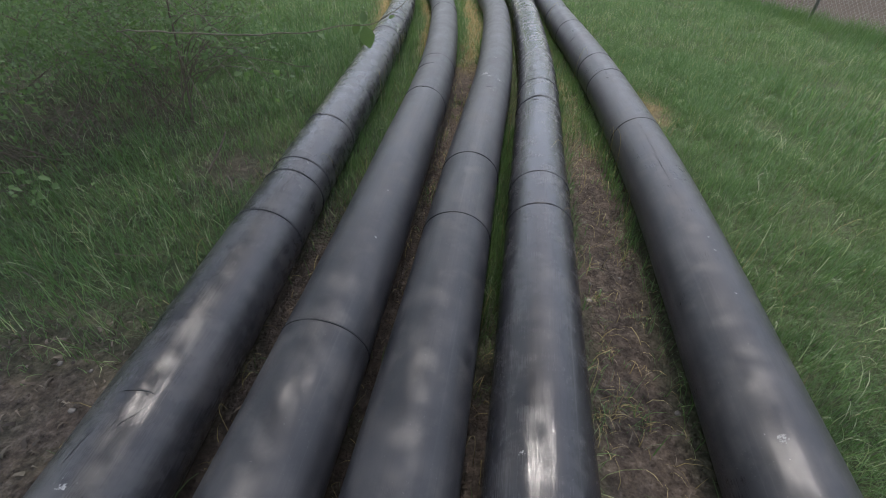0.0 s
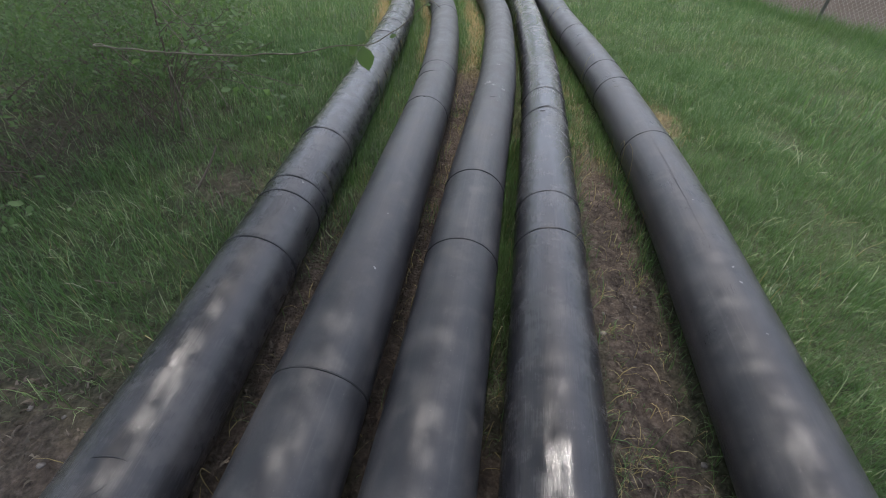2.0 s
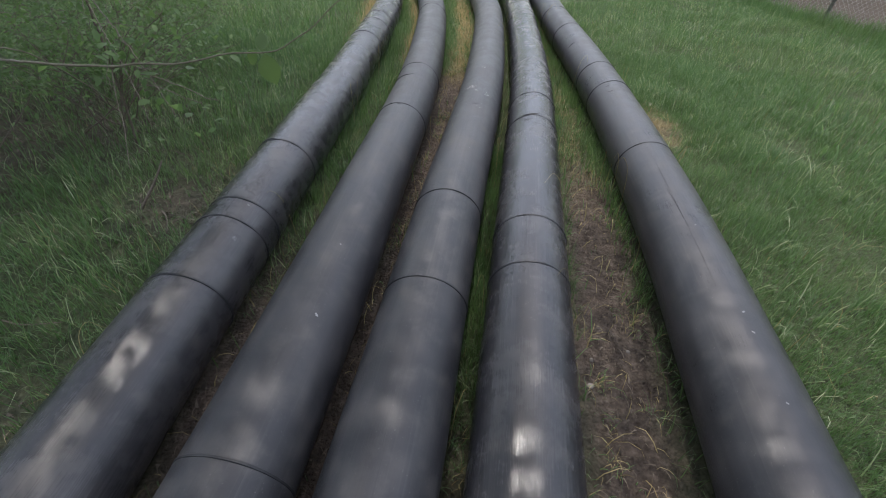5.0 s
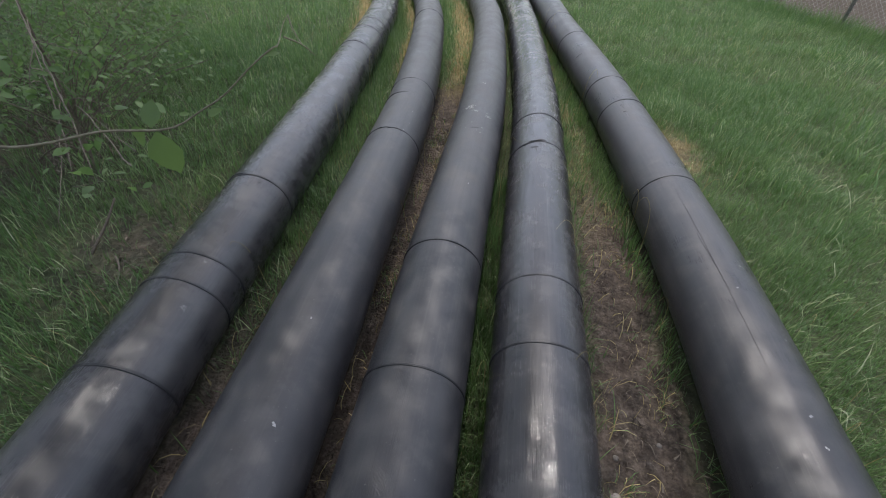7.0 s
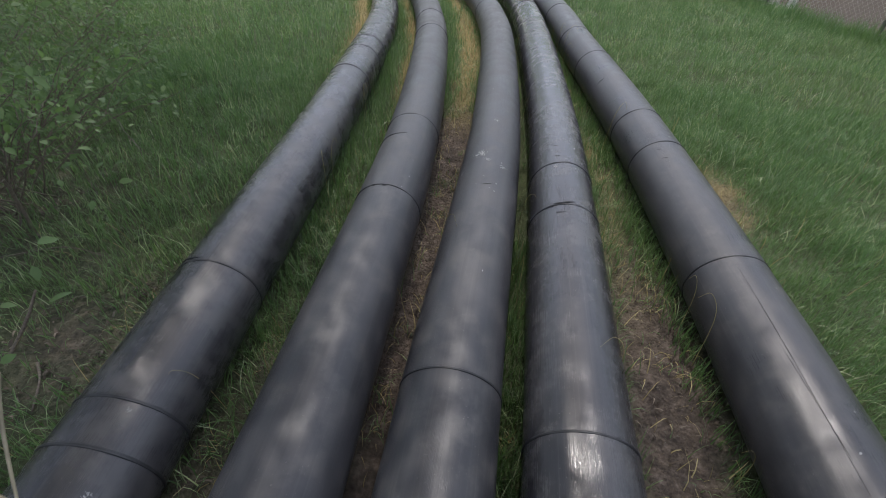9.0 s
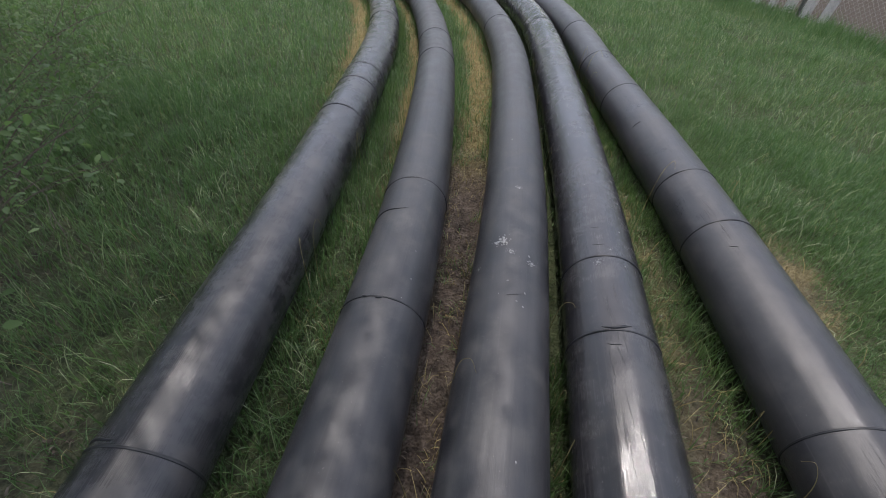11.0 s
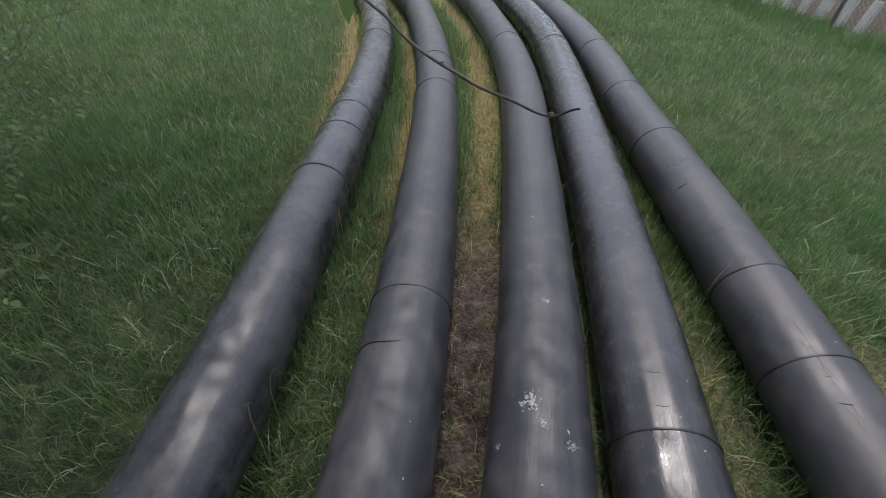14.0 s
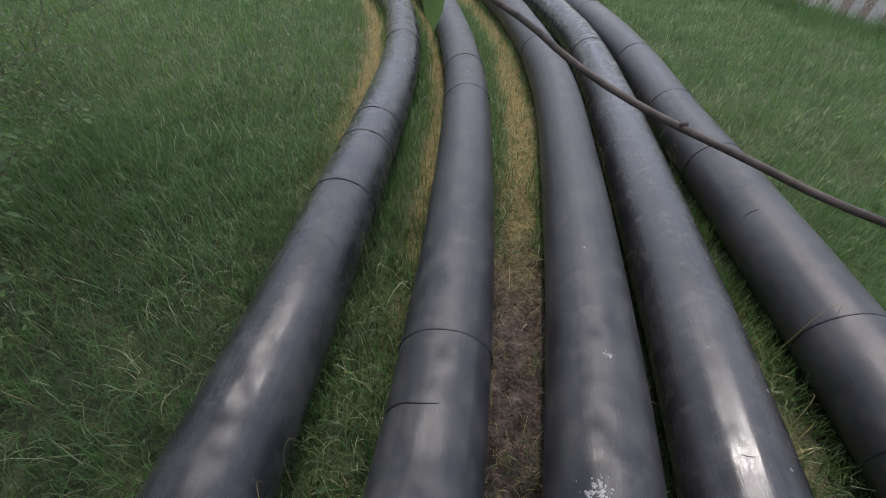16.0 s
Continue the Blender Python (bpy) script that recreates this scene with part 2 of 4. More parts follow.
def sweep(points, radii, sides=8, cap=True):
    """Verts and faces of a round rod along points."""
    verts, faces = [], []
    n = len(points)
    pts = [Vector(p) for p in points]
    for i, p in enumerate(pts):
        d = (pts[min(i + 1, n - 1)] - pts[max(i - 1, 0)]).normalized()
        a = d.orthogonal().normalized() if abs(d.z) > 0.9 else d.cross(Vector((0, 0, 1))).normalized()
        b = a.cross(d).normalized()
        for k in range(sides):
            w = 2 * math.pi * k / sides
            verts.append(p + radii[i] * (math.cos(w) * a + math.sin(w) * b))
    for i in range(n - 1):
        for k in range(sides):
            k2 = (k + 1) % sides
            faces.append((i * sides + k, i * sides + k2, (i + 1) * sides + k2, (i + 1) * sides + k))
    if cap:
        faces.append(tuple(range(sides - 1, -1, -1)))
        faces.append(tuple((n - 1) * sides + k for k in range(sides)))
    return verts, faces


def smooth_path(ctrl, steps=12):
    """Catmull-Rom through control points."""
    c = [Vector(p) for p in ctrl]
    c = [2 * c[0] - c[1]] + c + [2 * c[-1] - c[-2]]
    out = []
    for i in range(1, len(c) - 2):
        for k in range(steps):
            t = k / steps
            out.append(0.5 * (2 * c[i] + (c[i + 1] - c[i - 1]) * t + (2 * c[i - 1] - 5 * c[i] + 4 * c[i + 1] - c[i + 2]) * t * t
                              + (3 * c[i] - c[i - 1] - 3 * c[i + 1] + c[i + 2]) * t ** 3))
    out.append(c[-2])
    return out


# ---------------------------------------------------------------- plan of the pipes
R, AXIS_Z = 0.171, 0.175
PLAN = [  # (y, x) of each pipe's axis, bends as laid
    [(-9.0, -2.05), (-3.0, -1.30), (0.5, -0.89), (2.3, -0.70), (4.2, -0.505), (6.2, -0.355), (7.3, -0.33), (8.3, -0.405), (9.5, -0.62), (11.5, -1.35), (15.0, -3.2), (24.0, -9.5)],
    [(-9.0, -2.10), (-3.0, -1.06), (0.5, -0.445), (2.3, -0.155), (4.2, 0.115), (6.2, 0.24), (7.3, 0.225), (8.3, 0.145), (9.6, -0.06), (11.5, -0.70), (15.0, -2.5), (24.0, -8.9)],
    [(-9.0, -1.88), (-3.0, -0.72), (0.5, -0.045), (2.3, 0.292), (4.2, 0.665), (6.2, 0.93), (7.3, 0.985), (8.3, 0.945), (9.7, 0.77), (11.5, 0.25), (15.0, -1.5), (24.0, -8.1)],
    [(-9.0, -1.50), (-3.0, -0.32), (0.5, 0.367), (2.3, 0.715), (4.2, 1.07), (6.2, 1.33), (7.3, 1.435), (8.3, 1.46), (9.7, 1.31), (11.5, 0.85), (15.0, -0.8), (24.0, -7.5)],
    [(-9.0, -0.83), (-3.0, 0.40), (0.5, 1.115), (2.3, 1.445), (4.2, 1.66), (6.2, 1.775), (7.3, 1.85), (8.3, 1.86), (9.7, 1.73), (11.5, 1.35), (15.0, -0.2), (24.0, -6.9)],
]
WELDS = [[1.66, 2.03, 2.17, 2.74, 5.02, 5.55, 5.87, 7.59, 9.4], [0.99, 3.29, 4.12, 6.30, 6.95, 9.1], [-0.6, 1.65, 2.25, 7.58, 9.2],
         [-0.9, 1.73, 2.04, 3.13, 3.52, 7.52, 9.3], [2.77, 3.78, 4.24, 5.52, 6.34, 7.40, 9.0]]
AXES = [smooth_path([(x, y, AXIS_Z) for y, x in plan], 24) for plan in PLAN]


def axis_x(i, y):
    ys = [p.y for p in AXES[i]]
    return np.interp(y, ys, [p.x for p in AXES[i]])


# ---------------------------------------------------------------- ground
def wear_at(x, y):
    """Bare earth, straw and yard shares of the ground at arrays x, y."""
    p = [axis_x(i, y) for i in range(5)]
    wob = np.array([noise.noise((float(a) * 1.7, float(b) * 1.7, 3.0)) for a, b in zip(x, y)])
    wob2 = np.array([noise.noise((float(a) * 6.0, float(b) * 6.0, 9.0)) for a, b in zip(x, y)])
    soil = np.zeros_like(x)
    straw = np.zeros_like(x)

    def bell(v, c, w):
        return np.exp(-((v - c) / w) ** 2)

    def step(v, a, b):
        return np.clip((v - a) / (b - a), 0, 1)
    # trodden strip between the fourth and fifth pipe: earth near, straw further on
    mid = 0.52 * p[3] + 0.48 * p[4]
    strip = bell(x, mid + 0.05 + 0.05 * wob, 0.22 + 0.05 * wob)
    soil = np.maximum(soil, strip * (1 - step(y, 2.4, 3.5) * 0.85) * 1.35)
    straw = np.maximum(straw, bell(x, mid, 0.09) * step(y, 2.4, 3.6) * 0.34)
    # earth in the narrow gaps
    for a, b, y0, y1 in ((0, 1, 1.6, 2.8), (1, 2, 4.4, 5.6), (2, 3, 0.6, 1.4)):
        soil = np.maximum(soil, bell(x, (p[a] + p[b]) / 2, 0.22) * (1 - step(y, y0, y1)) * 1.2)
    # straw paths beside the far bend
    straw = np.maximum(straw, bell(x, p[2] - 0.275, 0.115) * step(y, 4.4, 6.0) * 1.4)
    straw = np.maximum(straw, bell(x, p[1] - 0.21, 0.065) * step(y, 4.0, 5.4) * 1.2)
    straw = np.maximum(straw, bell(x, p[0] - 0.27, 0.13) * step(y, 5.2, 6.8) * 1.3)
    # earth with dead leaves under the shrubs
    soil = np.maximum(soil, step(-x, 0.75, 1.0) * (1 - step(y + 0.25 * wob, 0.9, 1.6)) * bell(x, -1.0, 1.9) * step(y + 0.5 * wob, -3.0, -1.2) * 1.0)
    soil = np.maximum(soil, bell(x, -2.6, 0.9) * bell(y, 3.4, 0.9) * 0.7)
    soil = np.maximum(soil, bell(x, -1.25, 0.35) * bell(y, 2.6, 0.35) * 0.7)
    soil = np.maximum(soil, bell(x, p[4] + 0.42, 0.16) * bell(y, 3.75, 0.30) * 0.9)
    straw = np.maximum(straw, bell(x, p[4] + 0.40, 0.20) * bell(y, 3.8, 0.40) * 0.5)
    soil = np.clip(soil + 0.30 * wob * (soil > 0.1) + 0.25 * wob2 * (soil > 0.1), 0, 1)
    straw = np.clip(straw + 0.35 * wob2 * (straw > 0.12), 0, 1)
    yard = (x > FENCE_X(y) + 0.25).astype(float)
    return soil, straw, yard


def FENCE_X(y):
    return 6.45 - 0.27 * (y - 6.5)


def height(x, y):
    h = 0.030 * noise.noise((x * 0.9, y * 0.9, 0)) + 0.016 * noise.noise((x * 3.3, y * 3.3, 4)) + 0.008 * noise.noise((x * 11, y * 11, 8))
    return h + 0.006


def build_ground():
    xs = np.concatenate([[-600, -200, -80, -40, -22, -14], np.arange(-9, -1.6, 0.16), np.arange(-1.6, 2.6, 0.045), np.arange(2.6, 9.5, 0.16), [12, 16, 24, 40, 80, 200, 600]])
    ys = np.concatenate([[-600, -200, -80, -40, -20, -10, -5, -2.5], np.arange(-1.2, 9.0, 0.055), np.arange(9.0, 15, 0.2), [17, 20, 26, 40, 80, 200, 600]])
    X, Y = np.meshgrid(xs, ys)
    x, y = X.ravel(), Y.ravel()
    z = [height(float(a), float(b)) for a, b in zip(x, y)]
    nx, ny = len(xs), len(ys)
    faces = [(j * nx + i, j * nx + i + 1, (j + 1) * nx + i + 1, (j + 1) * nx + i) for j in range(ny - 1) for i in range(nx - 1)]
    ob = mesh_object("ground", zip(x.tolist(), y.tolist(), z), faces, GROUND, smooth=True)
    soil, straw, yard = wear_at(x, y)
    col = ob.data.color_attributes.new("wear", "FLOAT_COLOR", "POINT")
    rgba = np.stack([soil, straw, yard, np.ones_like(x)], 1).astype(np.float32)
    col.data.foreach_set("color", rgba.ravel())
    return tagged(ob, "meadow ground of dark earth, straw and grass", "ground", kind="structure")


build_ground()


# ---------------------------------------------------------------- pipes
def pipe_section(path, s, parent, seed, mat):
    """One length of pipe, slightly out of round, with UVs in metres along and turns round it."""
    sides = 56
    verts, faces, uvs = [], [], []
    n = len(path)
    for i, p in enumerate(path):
        d = (path[min(i + 1, n - 1)] - path[max(i - 1, 0)]).normalized()
        a = d.cross(Vector((0, 0, 1))).normalized()
        b = a.cross(d)
        for k in range(sides):
            w = 2 * math.pi * k / sides
            r = R + 0.0022 * noise.noise((p.y * 1.3, math.cos(w) * 1.2 + seed, math.sin(w) * 1.2)) + 0.0012 * noise.noise((p.y * 5, math.cos(w) * 3 + seed, math.sin(w) * 3))
            verts.append(p + r * (math.cos(w) * a + math.sin(w) * b))
    for i in range(n - 1):
        for k in range(sides):
            k2 = (k + 1) % sides
            faces.append((i * sides + k, i * sides + k2, (i + 1) * sides + k2, (i + 1) * sides + k))
            u0, u1, v0, v1 = s[i], s[i + 1], k / sides, (k + 1) / sides
            uvs += [(u0, v0), (u0, v1), (u1, v1), (u1, v0)]
    ob = mesh_object("pipe_section", verts, faces, mat, parent, smooth=True)
    layer = ob.data.uv_layers.new(name="UVMap")
    layer.data.foreach_set("uv", np.array(uvs, dtype=np.float32).ravel())
    return ob


def weld_bead(p, d, parent, thick):
    """The rolled double lip of a butt weld round the pipe."""
    a = d.cross(Vector((0, 0, 1))).normalized()
    b = a.cross(d)
    prof = [(-0.0075, -0.001), (-0.0065, 0.0030), (-0.0035, 0.0042), (0.0, 0.0018), (0.0035, 0.0042), (0.0065, 0.0030), (0.0075, -0.001)]
    sides = 64
    verts, faces = [], []
    for k in range(sides):
        w = 2 * math.pi * k / sides
        lift = 1.0 + 0.25 * noise.noise((p.x * 7 + math.cos(w) * 3, p.y * 3, math.sin(w) * 3))
        for u, h in prof:
            rr = R + h * thick * lift
            verts.append(p + d * (u * thick * 0.8) + rr * (math.cos(w) * a + math.sin(w) * b))
    m = len(prof)
    for k in range(sides):
        k2 = (k + 1) % sides
        for j in range(m - 1):
            faces.append((k * m + j, k * m + j + 1, k2 * m + j + 1, k2 * m + j))
    return mesh_object("weld_bead", verts, faces, BEAD, parent, smooth=True)


LABELS = ["dull black plastic pipe with close-set welds beside the shrubs", "black plastic pipe with a chafed weld on bare earth",
          "black plastic pipe spattered with white bird droppings", "glossy black plastic pipe with four paired welds",
          "black plastic pipe along the lush meadow edge"]
LINES = []
for i, axis in enumerate(AXES):
    pipe = tagged(new("pipe"), LABELS[i], "pipe", "black pipeline strings")
    LINES.append(pipe)
    cuts = [axis[0].y] + WELDS[i] + [axis[-1].y]
    s_all, total = [0.0], 0.0
    for q in range(1, len(axis)):
        total += (axis[q] - axis[q - 1]).length
        s_all.append(total)
    ys = [p.y for p in axis]

    def at(y):
        return Vector((np.interp(y, ys, [p.x for p in axis]), y, AXIS_Z + 0.006 * noise.noise((y * 0.7, i * 5.0, 0))))
    for c0, c1 in zip(cuts[:-1], cuts[1:]):
        count = max(3, int((c1 - c0) / (0.09 if -1.5 < c0 and c1 < 12 else 0.14)) + 1)
        yy = np.linspace(c0, c1, count)
        pts = [at(float(v)) for v in yy]
        pipe_section(pts, np.interp(yy, ys, s_all).tolist(), pipe, i * 3.1 + c0, PIPES[(0, 1, 1, 2, 3)[i]])
    for y in WELDS[i]:
        d = (at(y + 0.05) - at(y - 0.05)).normalized()
        weld_bead(at(y), d, pipe, 0.72 if i else 0.85)


def on_pipe(i, y, side):
    """A place on pipe i's skin, side metres round from the top (right positive), its normal and the way along."""
    d = Vector((axis_x(i, y + 0.05) - axis_x(i, y - 0.05), 0.1, 0)).normalized()
    a = d.cross(Vector((0, 0, 1))).normalized()
    w = side / R
    nrm = a * math.sin(w) + Vector((0, 0, 1)) * math.cos(w)
    c = Vector((axis_x(i, y), y, AXIS_Z + 0.006 * noise.noise((y * 0.7, i * 5.0, 0))))
    return c + nrm * (R + 0.0005), nrm, d


def partial_ring(i, y, s0, s1, thick, lab, wave=0.004):
    """A groove lip that runs part of the way round."""
    pts = []
    for s in np.linspace(s0, s1, 14):
        p, nrm, d = on_pipe(i, y + wave * math.sin(s * 40), float(s))
        pts.append(p)
    v, f = sweep(pts, [thick * (0.35 + 0.65 * math.sin(math.pi * k / 13)) for k in range(14)], 6)
    return mesh_object("gouge", v, f, BEAD, LINES[i], lab, smooth=True)


def drag_mark(i, y0, s0, y1, s1, thick, mat, lab, rnd, wander=0.003):
    """A long thin scrape along the pipe's skin."""
    n = max(6, int(abs(y1 - y0) / 0.03))
    pts = []
    for k in range(n + 1):
        t = k / n
        pts.append(on_pipe(i, y0 + (y1 - y0) * t, s0 + (s1 - s0) * t + wander * noise.noise((y0 * 5 + t * 4, s0 * 30, 2.0)))[0])
    v, f = sweep(pts, [thick * rnd.uniform(0.5, 1.0) * (0.3 + 0.7 * math.sin(math.pi * k / n)) for k in range(n + 1)], 5)
    return mesh_object("scrape", v, f, mat, LINES[i], lab, smooth=True)


_r = random.Random(5)
partial_ring(1, 3.85, -0.20, 0.01, 0.0040, "dark curved gouge")
partial_ring(0, 2.76, -0.16, -0.03, 0.0050, "dark ragged gouge")
partial_ring(0, 0.717, -0.02, 0.085, 0.0026, "thin dark scuff")
partial_ring(4, 4.9, -0.17, -0.10, 0.0020, "short dark scuff")
# the chafed welds: torn lips and short nicks beside the bead
for i, y, s0, s1, thick in ((1, 3.296, -0.070, -0.045, 0.007), (1, 3.284, -0.014, 0.012, 0.006), (3, 3.147, -0.080, 0.024, 0.0045), (3, 3.152, -0.035, 0.005, 0.005), (3, 3.075, -0.068, -0.022, 0.0022),
                            (3, 3.60, -0.07, -0.025, 0.0018), (3, 3.72, -0.07, -0.03, 0.0014), (2, 3.30, -0.02, 0.03, 0.0012), (4, 3.60, -0.09, -0.055, 0.0022), (4, 3.70, -0.085, -0.06, 0.0016)):
    partial_ring(i, y, s0, s1, thick, "dark torn nick", 0.008)
# scrapes left by dragging
for i, y0, s0, y1, s1, thick in ((4, 2.74, -0.050, 1.60, -0.052, 0.0010), (4, 2.30, -0.060, 1.95, -0.049, 0.0012), (0, 0.610, 0.030, 0.715, 0.093, 0.0022), (0, 0.50, -0.05, 0.60, -0.03, 0.0016), (0, 0.56, 0.04, 0.68, 0.07, 0.0012)):
    drag_mark(i, y0, s0, y1, s1, thick, BEAD, "long dark scrape", _r)
for q in range(22):
    y0 = _r.uniform(2.75, 3.40)
    s0 = _r.gauss(-0.035, 0.020)
    drag_mark(3, y0, s0, y0 - _r.uniform(0.05, 0.16), s0 + _r.gauss(0.008, 0.006), 0.0007, BEAD if q % 3 else SCUFF, "", _r, 0.001)
for q in range(14):
    y0 = _r.uniform(3.55, 4.05)
    s0 = -0.075 + _r.gauss(0, 0.008)
    drag_mark(4, y0, s0, y0 - _r.uniform(0.03, 0.10), s0 + _r.gauss(0.004, 0.006), 0.0008, BEAD if q % 2 else SCUFF, "", _r, 0.002)
for q in range(10):
    y0 = _r.uniform(0.5, 0.8)
    s0 = _r.gauss(0.05, 0.03)
    drag_mark(0, y0, s0, y0 - _r.uniform(0.05, 0.12), s0 - _r.uniform(0.0, 0.03), 0.0007, SCUFF if q % 3 else BEAD, "", _r, 0.001)


def dropping(i, y, side, size, rnd):
    """A dried splash: a crust broken into ragged flakes and crumbs, laid on the pipe's skin."""
    verts, faces = [], []

    def flake(y0, s0, r):
        start = len(verts)
        k = 9 if r > 0.002 else 6
        c, nrm, d = on_pipe(i, y0, s0)
        verts.append(c + nrm * min(0.0022, r * 0.5))
        p1, p2 = rnd.uniform(0, 6), rnd.uniform(0, 6)
        for q in range(k):
            w = 2 * math.pi * q / k
            rr = r * (0.8 + 0.28 * math.sin(2 * w + p1) + 0.2 * math.sin(5 * w + p2) + rnd.uniform(-0.15, 0.15))
            c, nrm, d = on_pipe(i, y0 + rr * math.sin(w), s0 + rr * math.cos(w))
            verts.append(c + nrm * 0.0002)
        for q in range(k):
            faces.append((start, start + 1 + q, start + 1 + (q + 1) % k))
    if size < 0.008:
        flake(y, side, size)
    else:
        stretch = rnd.uniform(0.8, 1.5)
        for q in range(int(size * 2600)):
            flake(y + rnd.gauss(0, size * 0.55) / stretch, side + rnd.gauss(0, size * 0.6) * stretch, size * rnd.uniform(0.06, 0.30))
    ob = mesh_object("bird_dropping", verts, faces, DROPPING, None, smooth=True)
    return tagged(ob, "dried white bird dropping on a black pipe", "dropping", "bird droppings on the pipes")


for i, y, side, size in ((2, 3.615, -0.060, 0.023), (2, 3.545, -0.016, 0.012), (2, 3.535, -0.010, 0.009), (2, 3.497, 0.072, 0.014), (2, 3.535, 0.062, 0.007), (2, 3.37, -0.02, 0.004), (2, 3.32, 0.05, 0.005),
                         (2, 3.48, -0.165, 0.010), (2, 4.035, 0.0, 0.011), (2, 4.56, -0.04, 0.005), (3, 3.482, -0.054, 0.013), (3, 4.07, -0.06, 0.006), (3, 3.70, 0.06, 0.005),
                         (3, 3.95, 0.10, 0.004), (0, 1.925, 0.11, 0.010), (0, 0.445, 0.0, 0.011), (0, 2.14, 0.08, 0.008), (1, 1.49, 0.08, 0.007), (1, 1.85, 0.05, 0.005), (4, 1.47, 0.0, 0.006),
                         (4, 1.38, 0.0, 0.006), (4, 1.97, -0.02, 0.005), (3, 0.51, -0.08, 0.008), (4, 0.538, -0.063, 0.013), (4, 1.12, 0.0, 0.005), (4, 3.84, 0.03, 0.006),
                         (3, 3.56, 0.0, 0.004), (0, 6.2, 0.02, 0.007), (1, 6.55, 0.0, 0.008), (3, 4.55, 0.08, 0.004), (4, 2.6, 0.05, 0.004), (2, 2.7, 0.05, 0.004), (3, 3.47, 0.05, 0.005),
                         (2, 3.27, 0.02, 0.004), (2, 3.25, 0.045, 0.005), (2, 3.30, -0.05, 0.003), (1, 3.42, 0.10, 0.004), (1, 3.31, 0.08, 0.003), (1, 3.58, 0.09, 0.003), (4, 2.1, 0.04, 0.004), (4, 1.75, 0.06, 0.004)):
    dropping(i, y, side, size, _r)
    for q in range(int(size * 400) if size > 0.007 else 0):
        dropping(i, y + _r.gauss(0, size * 1.6), side + _r.gauss(0, size * 1.8), size * _r.uniform(0.06, 0.2), _r)


# ---------------------------------------------------------------- grass
def blade_field(name, x, y, length, width, lean, mat, lab, cat, z0=-0.01, flat=0.0, steps=3):
    """Bent tapering blades as one mesh. Arrays of places, lengths, widths and leans."""
    n = len(x)
    az = rng.uniform(0, 2 * np.pi, n)
    dx, dy = np.cos(az), np.sin(az)
    px, py = -dy, dx
    rng_pow = rng.uniform(1.0, 2.4, n)
    tw = rng.uniform(-1.6, 1.6, n)
    droop = rng.uniform(0.0, 0.5, n) ** 1.3 * (0.4 + lean)
    gz = np.array([height(float(a), float(b)) for a, b in zip(x, y)]) + z0
    V = np.zeros((n, 2 * steps + 1, 3))
    for s in range(steps + 1):
        t = s / steps
        bend = lean * t ** rng_pow
        up = np.sqrt(np.maximum(0.02, 1 - np.minimum(0.98, (lean * t) ** 2))) * t * (1 - flat)
        cx = x + dx * length * bend
        cy = y + dy * length * bend
        cz = gz + length * (up - droop * t ** 3 * (1 - flat)) + flat * 0.01
        wv = width * (1 - 0.75 * t) * 0.5
        if s == steps:
            V[:, 2 * steps] = np.stack([cx, cy, cz], 1)
        else:
            qx = px * np.cos(tw * t) + dx * np.sin(tw * t)
            qy = py * np.cos(tw * t) + dy * np.sin(tw * t)
            V[:, 2 * s] = np.stack([cx - qx * wv, cy - qy * wv, cz], 1)
            V[:, 2 * s + 1] = np.stack([cx + qx * wv, cy + qy * wv, cz], 1)
    m = 2 * steps + 1
    base = (np.arange(n) * m)[:, None]
    quads = [np.stack([base[:, 0] + 2 * s, base[:, 0] + 2 * s + 1, base[:, 0] + 2 * s + 3, base[:, 0] + 2 * s + 2], 1) for s in range(steps - 1)]
    tri = np.stack([base[:, 0] + 2 * steps - 2, base[:, 0] + 2 * steps - 1, base[:, 0] + 2 * steps], 1)
    me = bpy.data.meshes.new(name)
    nq, ntri = n * (steps - 1), n
    me.vertices.add(n * m)
    me.vertices.foreach_set("co", V.ravel())
    me.loops.add(nq * 4 + ntri * 3)
    me.loops.foreach_set("vertex_index", np.concatenate([np.concatenate(quads).ravel(), tri.ravel()]).astype(np.int32))
    me.polygons.add(nq + ntri)
    me.polygons.foreach_set("loop_start", np.concatenate([np.arange(nq) * 4, nq * 4 + np.arange(ntri) * 3]).astype(np.int32))
    me.polygons.foreach_set("use_smooth", np.ones(nq + ntri, dtype=bool))
    me.update(calc_edges=True)
    me.materials.append(mat)
    return tagged(new(name, me), lab, cat, kind="stuff")


def clear_of_pipes(x, y, gap=0.0):
    ok = np.ones(len(x), bool)
    for i in range(5):
        ok &= np.abs(x - axis_x(i, y)) > R * 0.72 + gap
    return ok


def scatter(x0, x1, y0, y1, n):
    return rng.uniform(x0, x1, n), rng.uniform(y0, y1, n)


def tuft_gain(x, y, scale, seed):
    return np.array([noise.noise((float(a) * scale, float(b) * scale, seed)) for a, b in zip(x, y)])


